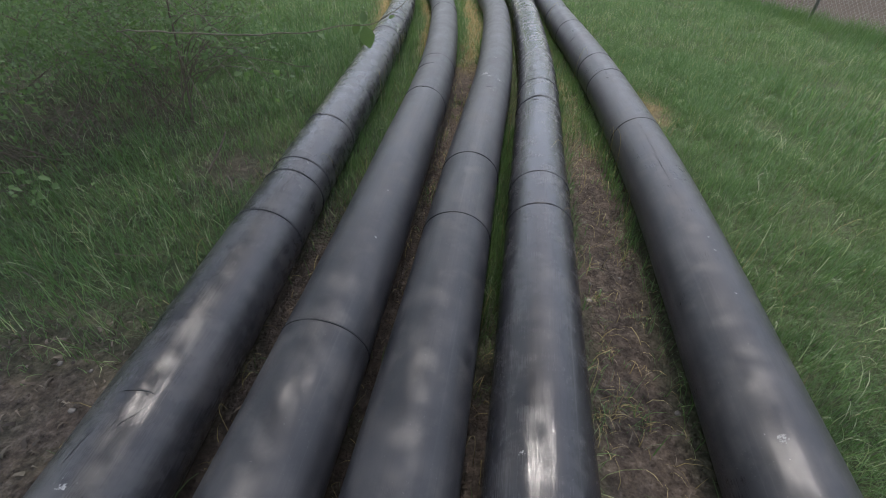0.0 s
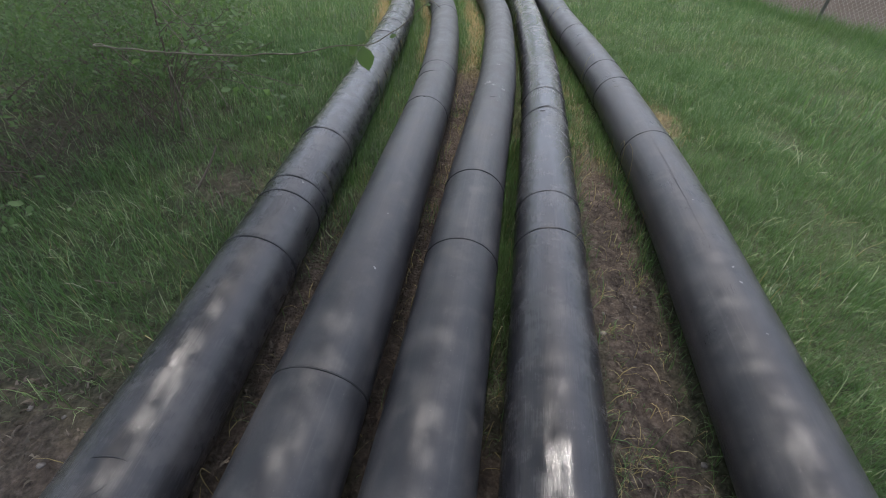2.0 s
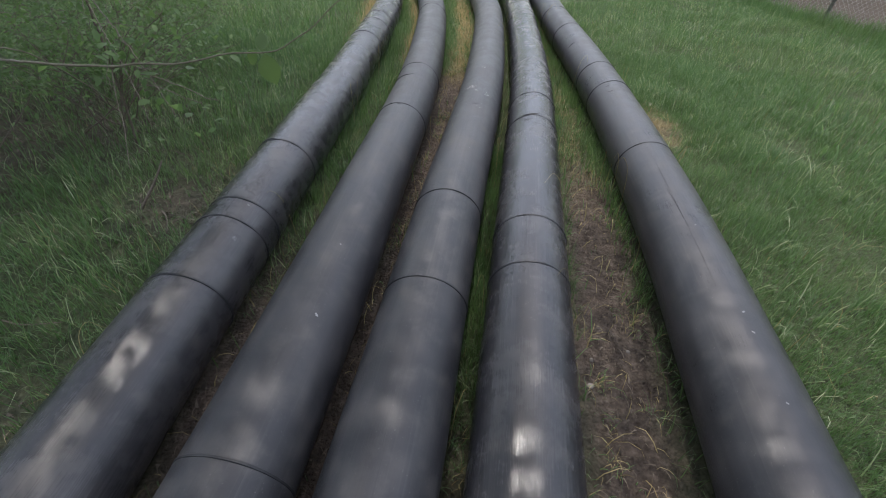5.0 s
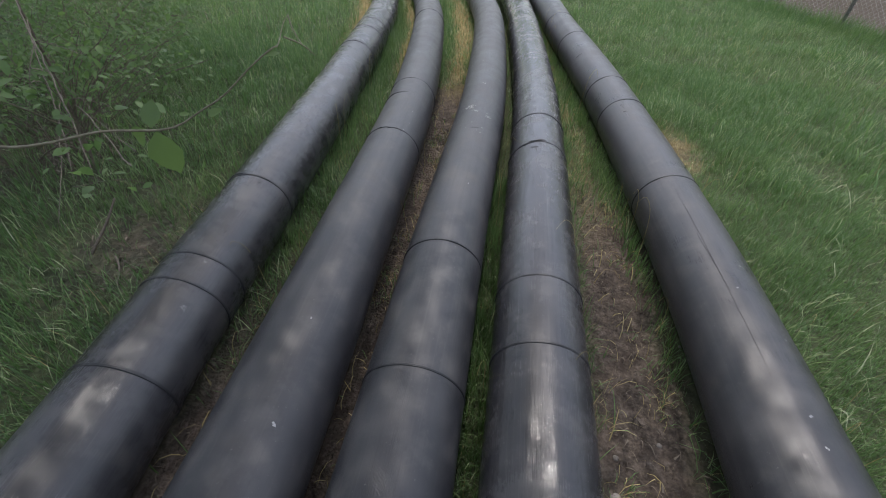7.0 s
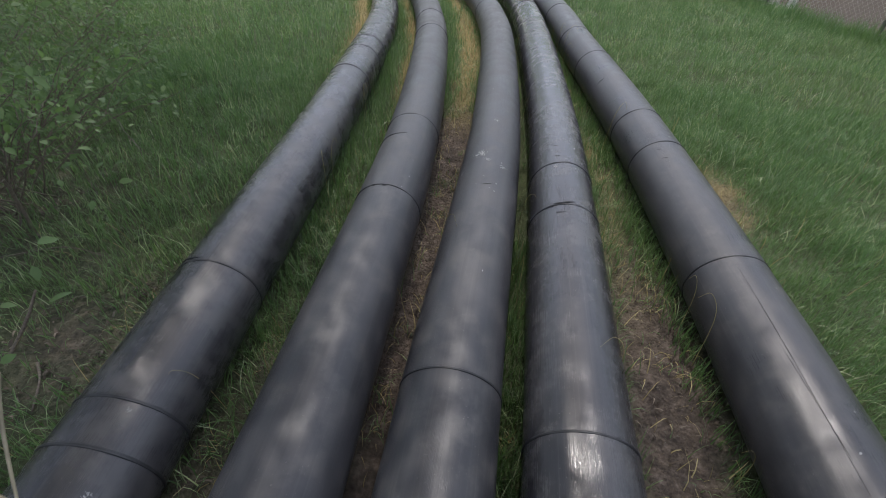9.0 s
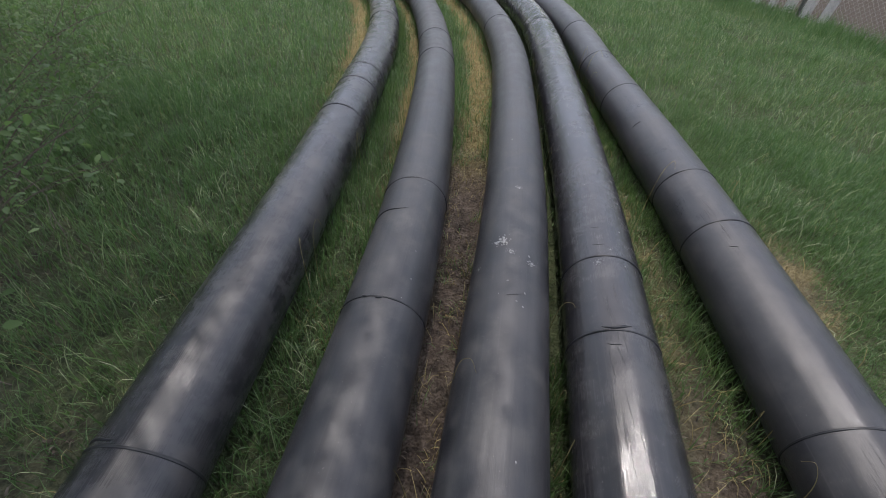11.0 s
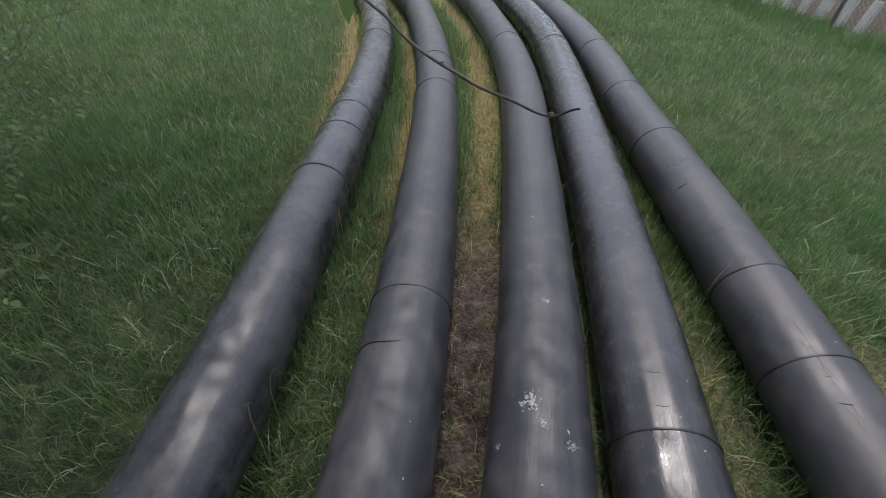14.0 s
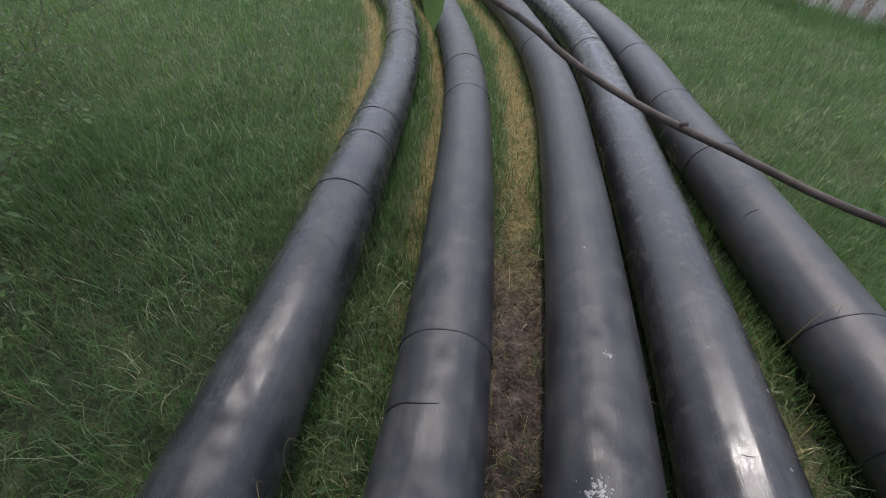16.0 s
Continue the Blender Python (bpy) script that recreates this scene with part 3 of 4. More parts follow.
def meadow(name, x0, x1, y0, y1, n, length, width, lab, keep, lean=(0.25, 0.8), mat=None, cat="grass", fade=(0, 0, 0, 0)):
    x, y = scatter(x0, x1, y0, y1, n)
    k = keep(x, y) & clear_of_pipes(x, y)
    for far, wide in zip((x - x0, x1 - x, y - y0, y1 - y), fade):
        if wide:
            k &= rng.uniform(0, 1, n) < far / wide
    x, y = x[k], y[k]
    g = tuft_gain(x, y, 2.2, 1.0) + 0.6 * tuft_gain(x, y, 6.0, 5.0)
    far = np.clip((np.hypot(x, y - 1.5) - 2.0) / 6.0, 0, 1)
    ln = rng.uniform(*length, len(x)) * np.maximum(0.35, 1 + 0.7 * g)
    wd = rng.uniform(*width, len(x)) * (1 + 0.7 * far)
    return blade_field(name, x, y, np.maximum(0.03, ln), wd, rng.uniform(*lean, len(x)), mat or GRASS, lab, cat)


def on_left(x, y):
    soil, straw, yard = wear_at(x, y)
    return (x < axis_x(0, y) - 0.05) & (rng.uniform(0, 1, len(x)) > np.clip(soil * 1.15 + straw, 0, 1))


def on_right(x, y):
    soil, straw, yard = wear_at(x, y)
    return (x > axis_x(4, y) + 0.06) & (x < FENCE_X(y) + 0.1) & (rng.uniform(0, 1, len(x)) > np.clip(soil + 0.6 * straw, 0, 1))


def between(a, b):
    def keep(x, y):
        soil, straw, yard = wear_at(x, y)
        tight = (x > axis_x(2, y)) & (x < axis_x(3, y)) & (y > 2.4)
        return (x > axis_x(a, y)) & (x < axis_x(b, y)) & ~(tight & (rng.uniform(0, 1, len(x)) < 0.85)) & (rng.uniform(0, 1, len(x)) > np.clip(soil * 1.1 + straw * 0.85, 0, 0.985))
    return keep


WIDE = (0.08, 0.92)
meadow("grass", 1.2, 4.2, -0.6, 6.0, 170000, (0.035, 0.125), (0.0020, 0.0040), "lush green meadow grass beside the pipes", on_right, WIDE, fade=(0, 1.3, 1.0, 1.0))
meadow("grass", 1.6, 7.2, 3.0, 13.5, 160000, (0.04, 0.14), (0.0025, 0.0045), "tall green meadow grass towards the fence", on_right, WIDE, fade=(0, 0, 1.6, 2.0))
meadow("grass", -3.6, -0.4, 0.4, 7.0, 52000, (0.05, 0.18), (0.0032, 0.006), "short dark green grass by the shrubs", on_left, WIDE, fade=(1.2, 0, 0.6, 1.0))
meadow("grass", -8.0, -0.5, 4.0, 14.0, 90000, (0.06, 0.19), (0.0035, 0.0065), "green grass beside the bending pipes", on_left, WIDE, fade=(2.0, 0, 1.0, 2.0))
meadow("grass", -1.3, 2.2, -0.6, 10.0, 110000, (0.06, 0.19), (0.003, 0.006), "thin grass growing between the pipes", lambda x, y: between(0, 4)(x, y), WIDE)


def fence_foot(x, y):
    return (x > FENCE_X(y) - 0.75) & (x < FENCE_X(y) + 0.12) & (rng.uniform(0, 1, len(x)) < np.clip(1 - (FENCE_X(y) - 0.1 - x) / 0.7, 0.1, 1))


meadow("grass", 3.6, 7.6, 3.0, 14.0, 60000, (0.13, 0.29), (0.003, 0.0055), "taller rough grass at the foot of the fence", fence_foot, (0.1, 0.6))


def outskirts(x, y):
    seen = ((x > 1.2) & (x < 3.1) & (y > 0.2) & (y < 6)) | ((x > 1.6) & (x < 7.2) & (y > 4.2) & (y < 12)) | ((x > -6.5) & (x < -0.4) & (y > 0.9) & (y < 12.5))
    soil, straw, yard = wear_at(x, y)
    r = np.hypot(x, y - 4)
    return ~seen & ((x > axis_x(4, y) + 0.1) | (x < axis_x(0, y) - 0.1)) & (x < FENCE_X(y)) & (rng.uniform(0, 1, len(x)) > soil) & (rng.uniform(0, 1, len(x)) < np.clip(1.6 - r / 14, 0, 1))


meadow("grass", -18, 12, -14, 24, 140000, (0.12, 0.30), (0.007, 0.013), "rough green meadow grass further off", outskirts, WIDE)
# blades that lap up against the pipes' flanks
fx, fy = [], []
for i, sd, y0, y1, n in ((0, -1, 1.3, 10.5, 3000), (0, 1, 2.4, 9.0, 2200), (1, -1, 2.4, 5.5, 900), (1, 1, 4.8, 10.0, 1800), (2, 1, 1.2, 3.2, 1300), (3, -1, 1.2, 3.2, 800), (3, 1, 1.7, 9.0, 2600), (4, -1, 1.6, 9.0, 3400), (4, 1, -0.5, 11.0, 4200)):
    yy = rng.uniform(y0, y1, n)
    xx = axis_x(i, yy) + sd * (R + np.abs(rng.normal(0, 0.042, n)) - 0.012)
    gap = tuft_gain(xx, yy, 4.0, 3.0)
    ok = gap > rng.uniform(-0.5, 0.25, n)
    fx.append(xx[ok])
    fy.append(yy[ok])
fx, fy = np.concatenate(fx), np.concatenate(fy)
blade_field("grass", fx, fy, rng.uniform(0.06, 0.19, len(fx)), rng.uniform(0.003, 0.006, len(fx)), rng.uniform(0.05, 0.6, len(fx)), GRASS,
            "grass lapping against the pipes' flanks", "grass")
# fresh pale blades standing out of the sward and along the pipes
x, y = scatter(-5.0, 5.5, -0.2, 11.0, 42000)
k = (on_right(x, y) | on_left(x, y) | between(0, 4)(x, y)) & clear_of_pipes(x, y, 0.02) & (tuft_gain(x, y, 2.6, 8.0) > rng.uniform(-0.35, 0.35, len(x)))
x, y = x[k], y[k]
blade_field("grass", x, y, rng.uniform(0.09, 0.20, len(x)), rng.uniform(0.003, 0.0055, len(x)), rng.uniform(0.2, 0.97, len(x)), PALE,
            "pale yellow-green blades among the meadow grass", "grass")
# pale seed stalks standing in the meadow
x, y = scatter(-6.0, 6.5, 0.5, 12.0, 3000)
k = (on_right(x, y) | on_left(x, y)) & clear_of_pipes(x, y, 0.03)
x, y = x[k], y[k]
blade_field("seed_stalks", x, y, rng.uniform(0.08, 0.26, len(x)), rng.uniform(0.0018, 0.0034, len(x)), rng.uniform(0.2, 0.95, len(x)), STRAW,
            "pale dry stalks standing in the meadow", "grass stalks")


def straw_keep(x, y):
    soil, straw, yard = wear_at(x, y)
    return rng.uniform(0, 1, len(x)) < np.clip(straw * 0.9 + soil * 0.10, 0, 1)


x, y = scatter(-1.2, 2.2, -0.4, 10.5, 60000)
k = straw_keep(x, y) & clear_of_pipes(x, y)
x, y = x[k], y[k]
blade_field("straw", x, y, rng.uniform(0.04, 0.15, len(x)), rng.uniform(0.002, 0.005, len(x)), rng.uniform(0.75, 0.98, len(x)), STRAW,
            "trodden dry straw between the pipes", "straw", -0.004)

# small tufts rooted in the bare strips, green and dry blades mixed
tx, ty = [], []
for a, b, y0, y1, n in ((3, 4, 0.2, 4.6, 46), (1, 2, 2.2, 5.8, 30), (2, 3, 0.8, 3.2, 16), (0, 1, 1.8, 4.5, 22)):
    for q in range(n):
        yc = rng.uniform(y0, y1)
        xc = axis_x(a, yc) + (axis_x(b, yc) - axis_x(a, yc)) * rng.uniform(0.3, 0.7)
        m = rng.integers(10, 34)
        tx.append(xc + rng.normal(0, 0.022, m))
        ty.append(yc + rng.normal(0, 0.028, m))
tx, ty = np.concatenate(tx), np.concatenate(ty)
dry = rng.uniform(0, 1, len(tx)) < 0.45
for pick, mat, lab in ((dry, STRAW, "dry straw tufts on the bare strips"), (~dry, GRASS, "small green tufts on the bare strips")):
    n = int(pick.sum())
    blade_field("grass_tufts", tx[pick], ty[pick], rng.uniform(0.04, 0.11, n), rng.uniform(0.002, 0.004, n), rng.uniform(0.4, 0.97, n), mat, lab, "grass tufts")

# dead leaves and chips on the bare earth under the shrubs
x, y = scatter(-3.2, -0.6, -0.2, 4.2, 6500)
soil, straw, yard = wear_at(x, y)
k = (soil > 0.35) & clear_of_pipes(x, y)
x, y = x[k], y[k]
blade_field("leaf_litter", x, y, rng.uniform(0.015, 0.05, len(x)), rng.uniform(0.006, 0.02, len(x)), rng.uniform(0.8, 0.99, len(x)), LITTER,
            "brown dead leaves on bare earth", "leaf litter", 0.002, 0.3)
x, y = scatter(-1.0, 1.8, -0.4, 5.0, 14000)
soil, straw, yard = wear_at(x, y)
k = (soil > 0.4) & clear_of_pipes(x, y)
x, y = x[k], y[k]
blade_field("plant_debris", x, y, rng.uniform(0.01, 0.06, len(x)), rng.uniform(0.002, 0.008, len(x)), rng.uniform(0.8, 0.99, len(x)), LITTER,
            "scattered dry plant debris on trodden earth", "plant debris", 0.002, 0.3)


# ---------------------------------------------------------------- stones
def stone(x, y, size, rnd):
    bm = bmesh.new()
    bmesh.ops.create_icosphere(bm, subdivisions=2, radius=size)
    sx, sy, sz = rnd.uniform(0.8, 1.3), rnd.uniform(0.7, 1.1), rnd.uniform(0.4, 0.7)
    for v in bm.verts:
        k = 1 + 0.25 * noise.noise(v.co * (2.0 / size) + Vector((x * 9, y * 9, 0)))
        v.co = Vector((v.co.x * sx, v.co.y * sy, v.co.z * sz)) * k
    me = bpy.data.meshes.new("stone")
    bm.to_mesh(me)
    bm.free()
    me.materials.append(PEBBLE)
    me.polygons.foreach_set("use_smooth", [True] * len(me.polygons))
    ob = new("stone", me)
    ob.location = (x, y, height(x, y) + size * 0.2)
    return tagged(ob, "small pale stone on trodden earth", "stone", "stones on the bare earth")


for q in range(16):
    yy = _r.uniform(0.2, 3.6)
    stone(0.52 * axis_x(3, yy) + 0.48 * axis_x(4, yy) + _r.gauss(0, 0.12), yy, _r.uniform(0.006, 0.016), _r)
for q in range(14):
    stone(_r.uniform(-1.9, -1.1), _r.uniform(0.3, 1.2), _r.uniform(0.005, 0.014), _r)


# ---------------------------------------------------------------- leaves and shrubs
def leaf_mesh(verts, faces, c, along, up, length, width):
    """A folded pointed leaf of eight faces."""
    side = along.cross(up).normalized()
    prof = [(0.0, 0.03), (0.22, 0.72), (0.48, 1.0), (0.75, 0.68), (1.0, 0.02)]
    s = len(verts)
    for t, w in prof:
        mid = c + along * (t * length) - up * (0.25 * length * t * t)
        verts += [mid - side * (w * width / 2) + up * (0.12 * width * w), mid, mid + side * (w * width / 2) + up * (0.12 * width * w)]
    for j in range(4):
        a = s + 3 * j
        faces += [(a, a + 1, a + 4, a + 3), (a + 1, a + 2, a + 5, a + 4)]


def branching(rnd, root, direction, length, radius, depth, rods, tips):
    """Crooked limb that splits into thinner ones; collects rods and twig ends."""
    pts, d, p = [Vector(root)], Vector(direction).normalized(), Vector(root)
    n = 6
    for k in range(n):
        d = (d + Vector((rnd.gauss(0, 0.16), rnd.gauss(0, 0.16), rnd.gauss(0, 0.11)))).normalized()
        p = p + d * (length / n)
        if p.z < 0.05:
            p.z = 0.05
        pts.append(p.copy())
    rods.append((pts, [radius * (1 - 0.6 * k / n) for k in range(n + 1)]))
    if depth == 0:
        tips.extend(pts[2:])
        return
    for k in range(rnd.randint(2, 4)):
        q = pts[rnd.randint(2, n)]
        dd = (d + Vector((rnd.gauss(0, 0.65), rnd.gauss(0, 0.65), rnd.gauss(0.1, 0.4)))).normalized()
        branching(rnd, q, dd, length * rnd.uniform(0.5, 0.75), radius * 0.5, depth - 1, rods, tips)


def woody(name, rnd, roots, leaf_len, leaves_per_tip, spread, lab, cat, mat_leaf, mat_wood, sides=5, limit=None, wood_name="stem"):
    thing = tagged(new(name), lab, cat)
    tips = []
    for root, d, length, radius, depth in roots:
        rods, V, F = [], [], []
        branching(rnd, root, d, length, radius, depth, rods, tips)
        for pts, rad in rods:
            v, f = sweep(pts, rad, sides)
            o = len(V)
            V += v
            F += [tuple(o + q for q in face) for face in f]
        mesh_object(wood_name, V, F, mat_wood, thing, smooth=True)
    V, F = [], []
    for t in tips:
        if limit and not limit(t):
            continue
        for q in range(leaves_per_tip):
            c = t + Vector((rnd.gauss(0, spread), rnd.gauss(0, spread), rnd.gauss(0, spread * 0.7)))
            c.z = max(c.z, 0.03)
            al = Vector((rnd.gauss(0, 1), rnd.gauss(0, 1), rnd.gauss(-0.1, 0.45))).normalized()
            up = Vector((rnd.gauss(0, 0.45), rnd.gauss(0, 0.45), 1)).normalized()
            up = (up - al * up.dot(al)).normalized()
            ll = leaf_len * rnd.uniform(0.6, 1.3)
            leaf_mesh(V, F, c, al, up, ll, ll * rnd.uniform(0.45, 0.65))
    tagged(mesh_object("foliage", V, F, mat_leaf, thing, smooth=True), kind="stuff")
    return thing


def overhang(p):
    """Where the shrubs carry leaves: a ragged face over the grass edge, bare low down in front."""
    edge = -1.15 - 0.30 * max(0.0, p.y - 3.4) + 0.22 * noise.noise((p.y * 2.1, p.z * 2.5, 1.0))
    return p.x < edge and p.z > 0.34 + 0.25 * max(0.0, p.x + 2.2) + 0.12 * noise.noise((p.x * 3, p.y * 3, 4.0))


for q, (bx, by, hh, sp) in enumerate(((-2.15, 3.5, 0.72, 0.9), (-2.9, 4.9, 0.85, 1.2), (-2.6, 2.7, 0.70, 1.0), (-3.5, 3.8, 0.85, 1.3), (-4.6, 5.6, 1.0, 1.5), (-3.6, 6.6, 0.8, 1.2),
                                      (-5.4, 7.6, 1.0, 1.5), (-4.2, 2.6, 0.8, 1.2), (-2.5, 4.2, 0.62, 1.0))):
    rnd = random.Random(40 + q)
    roots = []
    for k in range(10):
        w = rnd.uniform(0, 2 * math.pi)
        roots.append(((bx + rnd.gauss(0, 0.14), by + rnd.gauss(0, 0.14), -0.02), (math.cos(w) * sp, math.sin(w) * sp, rnd.uniform(0.5, 1.3)), hh * rnd.uniform(0.8, 1.3), 0.0055, 2))
    woody("shrub", rnd, roots, 0.036, 6, 0.075, "low straggling green shrub with thin bare stems", "shrub", LEAF, TWIG, 4, overhang)


# ---------------------------------------------------------------- leaning shrub whose twig reaches over the pipes
def twig_part(name, ctrl, r0, r1, parent, mat, steps=8, sides=6, lab=""):
    pts = smooth_path(ctrl, steps)
    n = len(pts)
    pts = [p + Vector((noise.noise(p * 14.0), noise.noise(p * 14.0 + Vector((9, 0, 0))), noise.noise(p * 14.0 + Vector((0, 9, 0))))) * 0.006 for p in pts]
    rad = [r0 + (r1 - r0) * k / (n - 1) for k in range(n)]
    v, f = sweep(pts, rad, sides)
    return mesh_object(name, v, f, mat, parent, lab, smooth=True)


def leaf_part(name, c, along, up, length, width, parent, mat):
    v, f = [], []
    al = Vector(along).normalized()
    u = Vector(up)
    u = (u - al * u.dot(al)).normalized()
    leaf_mesh(v, f, Vector(c), al, u, length, width)
    return mesh_object(name, v, f, mat, parent, smooth=True)


lean = tagged(new("leaning_shrub"), "thin leaning shrub with pale stems and sparse fresh leaves", "shrub")
twig_part("stem", [(-1.85, 3.3, -0.02), (-1.75, 3.25, 0.5), (-1.62, 3.12, 1.02)], 0.009, 0.005, lean, TWIG)
for a, b, r in (((-1.62, 3.12, 1.02), (-0.68, 1.92, 0.85), 0.0034), ((-1.65, 3.16, 0.92), (-0.86, 2.05, 0.74), 0.0028), ((-1.70, 3.2, 0.80), (-0.95, 2.45, 0.98), 0.0026),
                ((-1.62, 3.12, 1.02), (-1.02, 2.2, 1.10), 0.0026), ((-1.75, 3.25, 0.55), (-1.1, 2.15, 0.50), 0.0028), ((-1.70, 3.2, 0.75), (-1.3, 3.0, 0.95), 0.0022),
                ((-1.1, 2.46, 0.93), (-0.86, 2.28, 0.80), 0.0016), ((-1.25, 2.65, 0.96), (-1.15, 2.3, 0.78), 0.0016), ((-0.95, 2.27, 0.90), (-0.72, 2.15, 0.93), 0.0014)):
    a, b = Vector(a), Vector(b)
    twig_part("twig", [a, a.lerp(b, 0.35) + Vector((0, 0, 0.012)), a.lerp(b, 0.7) + Vector((0.01, 0, 0.008)), b], r, r * 0.4, lean, TWIG)
twig_part("twig", [(-1.85, 3.3, 0.3), (-1.62, 2.6, 0.82), (-1.25, 1.95, 1.03), (-0.82, 1.6, 1.12), (-0.55, 1.50, 1.145), (-0.40, 1.48, 1.16), (-0.27, 1.48, 1.18), (-0.13, 1.48, 1.20), (-0.003, 1.493, 1.288), (-0.0, 1.545, 1.29), (0.002, 1.62, 1.305)],
          0.0038, 0.0005, lean, PALETWIG, lab="slender pale twig reaching out")
twig_part("shoot", [(0.002, 1.62, 1.305), (0.014, 1.597, 1.29), (0.026, 1.574, 1.279)], 0.0011, 0.0007, lean, PALETWIG)
twig_part("shoot", [(0.001, 1.583, 1.286), (0.026, 1.574, 1.279), (0.044, 1.569, 1.267)], 0.0014, 0.0005, lean, PALETWIG)
for c, al, up, ln, wd in (((-0.175, 1.48, 1.185), (0.15, -0.2, -0.75), (0.0, -0.8, 0.5), 0.066, 0.050), ((-0.19, 1.48, 1.19), (-0.5, 0.1, -0.5), (0.0, -0.8, 0.5), 0.045, 0.030),
                          ((-0.18, 1.48, 1.19), (0.05, 0.3, 0.6), (0.2, -0.8, 0.3), 0.040, 0.026), ((-0.10, 1.49, 1.205), (0.6, 0.1, 0.35), (0.0, -0.6, 0.8), 0.022, 0.014),
                          ((-0.003, 1.493, 1.288), (0.8, 0.2, 0.2), (0.0, -0.5, 0.8), 0.020, 0.011)):
    leaf_part("leaf", c, al, up, ln, wd, lean, FRESH)
rnd = random.Random(77)
V, F = [], []
SPRAYS = [(-0.50, 1.82, 0.95, 10), (-0.72, 2.15, 0.80, 20), (-0.85, 2.15, 0.92, 20), (-0.92, 2.20, 1.02, 16), (-1.15, 2.42, 0.90, 20), (-1.20, 2.98, 0.90, 28), (-1.22, 3.12, 0.79, 28), (-1.37, 3.03, 0.86, 26),
          (-1.20, 3.07, 0.62, 18), (-1.39, 3.41, 0.73, 28), (-1.30, 3.68, 0.70, 26), (-1.56, 3.30, 0.63, 30), (-1.31, 3.92, 0.48, 18), (-1.34, 4.10, 0.44, 16), (-1.45, 4.00, 0.47, 20), (-1.58, 4.30, 0.53, 24),
          (-1.87, 5.05, 0.50, 20), (-1.45, 3.15, 0.80, 30)]
for cx, cy, cz, n in SPRAYS:
    root = Vector((-1.78 - 0.1 * max(0.0, cy - 3.4), 3.28 + 0.6 * max(0.0, cy - 3.4), 0.45 * cz))
    tip = Vector((cx, cy, cz))
    twig_part("twig", [root, root.lerp(tip, 0.5) + Vector((0, 0, 0.07)), tip, tip + (tip - root).normalized() * 0.08], 0.0026, 0.0010, lean, TWIG)
    for q in range(n):
        c = Vector((cx + rnd.gauss(0, 0.085), cy + rnd.gauss(0, 0.10), cz + rnd.gauss(0, 0.07)))
        al = Vector((rnd.gauss(0, 1), rnd.gauss(0, 1), rnd.gauss(-0.2, 0.4))).normalized()
        up = Vector((rnd.gauss(0, 0.4), rnd.gauss(0, 0.4), 1))
        up = (up - al * up.dot(al)).normalized()
        ll = rnd.uniform(0.022, 0.052)
        leaf_mesh(V, F, c, al, up, ll, ll * 0.55)
tagged(mesh_object("foliage", V, F, LEAF, lean, smooth=True), kind="stuff")


# ---------------------------------------------------------------- tree that shades the pipes, with a twig hanging low
tree = tagged(new("tree"), "broad-crowned tree with a low hanging bare twig", "tree")
rnd = random.Random(12)
trunk = [(-5.4, 4.2, -0.1), (-5.3, 4.3, 1.4), (-5.0, 4.5, 2.9), (-4.4, 4.8, 4.2)]
v, f = sweep(smooth_path(trunk, 8), [0.20 - 0.0045 * k for k in range(25)], 12)
mesh_object("trunk", v, f, BARK, tree, smooth=True)
limbs = [[(-4.6, 4.7, 3.9), (-3.0, 4.9, 4.7), (-1.4, 4.7, 5.2), (0.5, 4.4, 5.4)], [(-4.8, 4.6, 3.4), (-3.4, 4.0, 4.3), (-1.6, 3.4, 4.8), (0.9, 3.0, 5.0)], [(-4.8, 4.6, 3.4), (-3.6, 3.2, 4.2), (-2.4, 2.8, 4.6), (-1.4, 2.9, 4.7)],
         [(-4.4, 4.8, 4.2), (-3.4, 6.0, 5.0), (-1.8, 6.9, 5.5), (-0.6, 7.3, 5.6)], [(-5.0, 4.5, 3.0), (-4.4, 3.2, 4.0), (-3.2, 2.0, 4.6), (-1.2, 1.4, 4.9)],
         [(-4.4, 4.8, 4.2), (-2.6, 4.4, 5.1), (-0.4, 3.7, 5.6), (2.0, 3.2, 5.7)],
         [(-5.1, 4.5, 3.0), (-5.6, 6.5, 4.6), (-5.3, 8.6, 5.2), (-4.3, 10.2, 5.4)], [(-4.5, 4.8, 4.1), (-3.9, 6.6, 5.0), (-2.6, 8.0, 5.4), (-1.5, 8.9, 5.5)],
         [(-4.6, 4.7, 3.9), (-3.2, 5.4, 4.8), (-1.7, 5.8, 5.2), (-0.4, 6.1, 5.4)],
         [(-5.0, 4.5, 3.0), (-3.8, 2.6, 4.2), (-1.6, 1.9, 5.0), (1.2, 1.7, 5.3)]]
tips = []
for limb in limbs:
    pts = smooth_path(limb, 7)
    n = len(pts)
    v, f = sweep(pts, [0.085 * (1 - 0.75 * k / n) for k in range(n)], 8)
    mesh_object("limb", v, f, BARK, tree, smooth=True)
    for k in range(4, n):
        for q in range(2):
            rods = []
            branching(rnd, pts[k], (rnd.gauss(0, 0.8), rnd.gauss(0, 0.8), rnd.gauss(0.2, 0.4)), rnd.uniform(0.8, 1.5), 0.018, 1, rods, tips)
            V, F = [], []
            for p2, rad in rods:
                v, f = sweep(p2, rad, 4)
                o = len(V)
                V += v
                F += [tuple(o + w for w in face) for face in f]
            mesh_object("bough", V, F, BARK, tree, smooth=True)
V, F = [], []
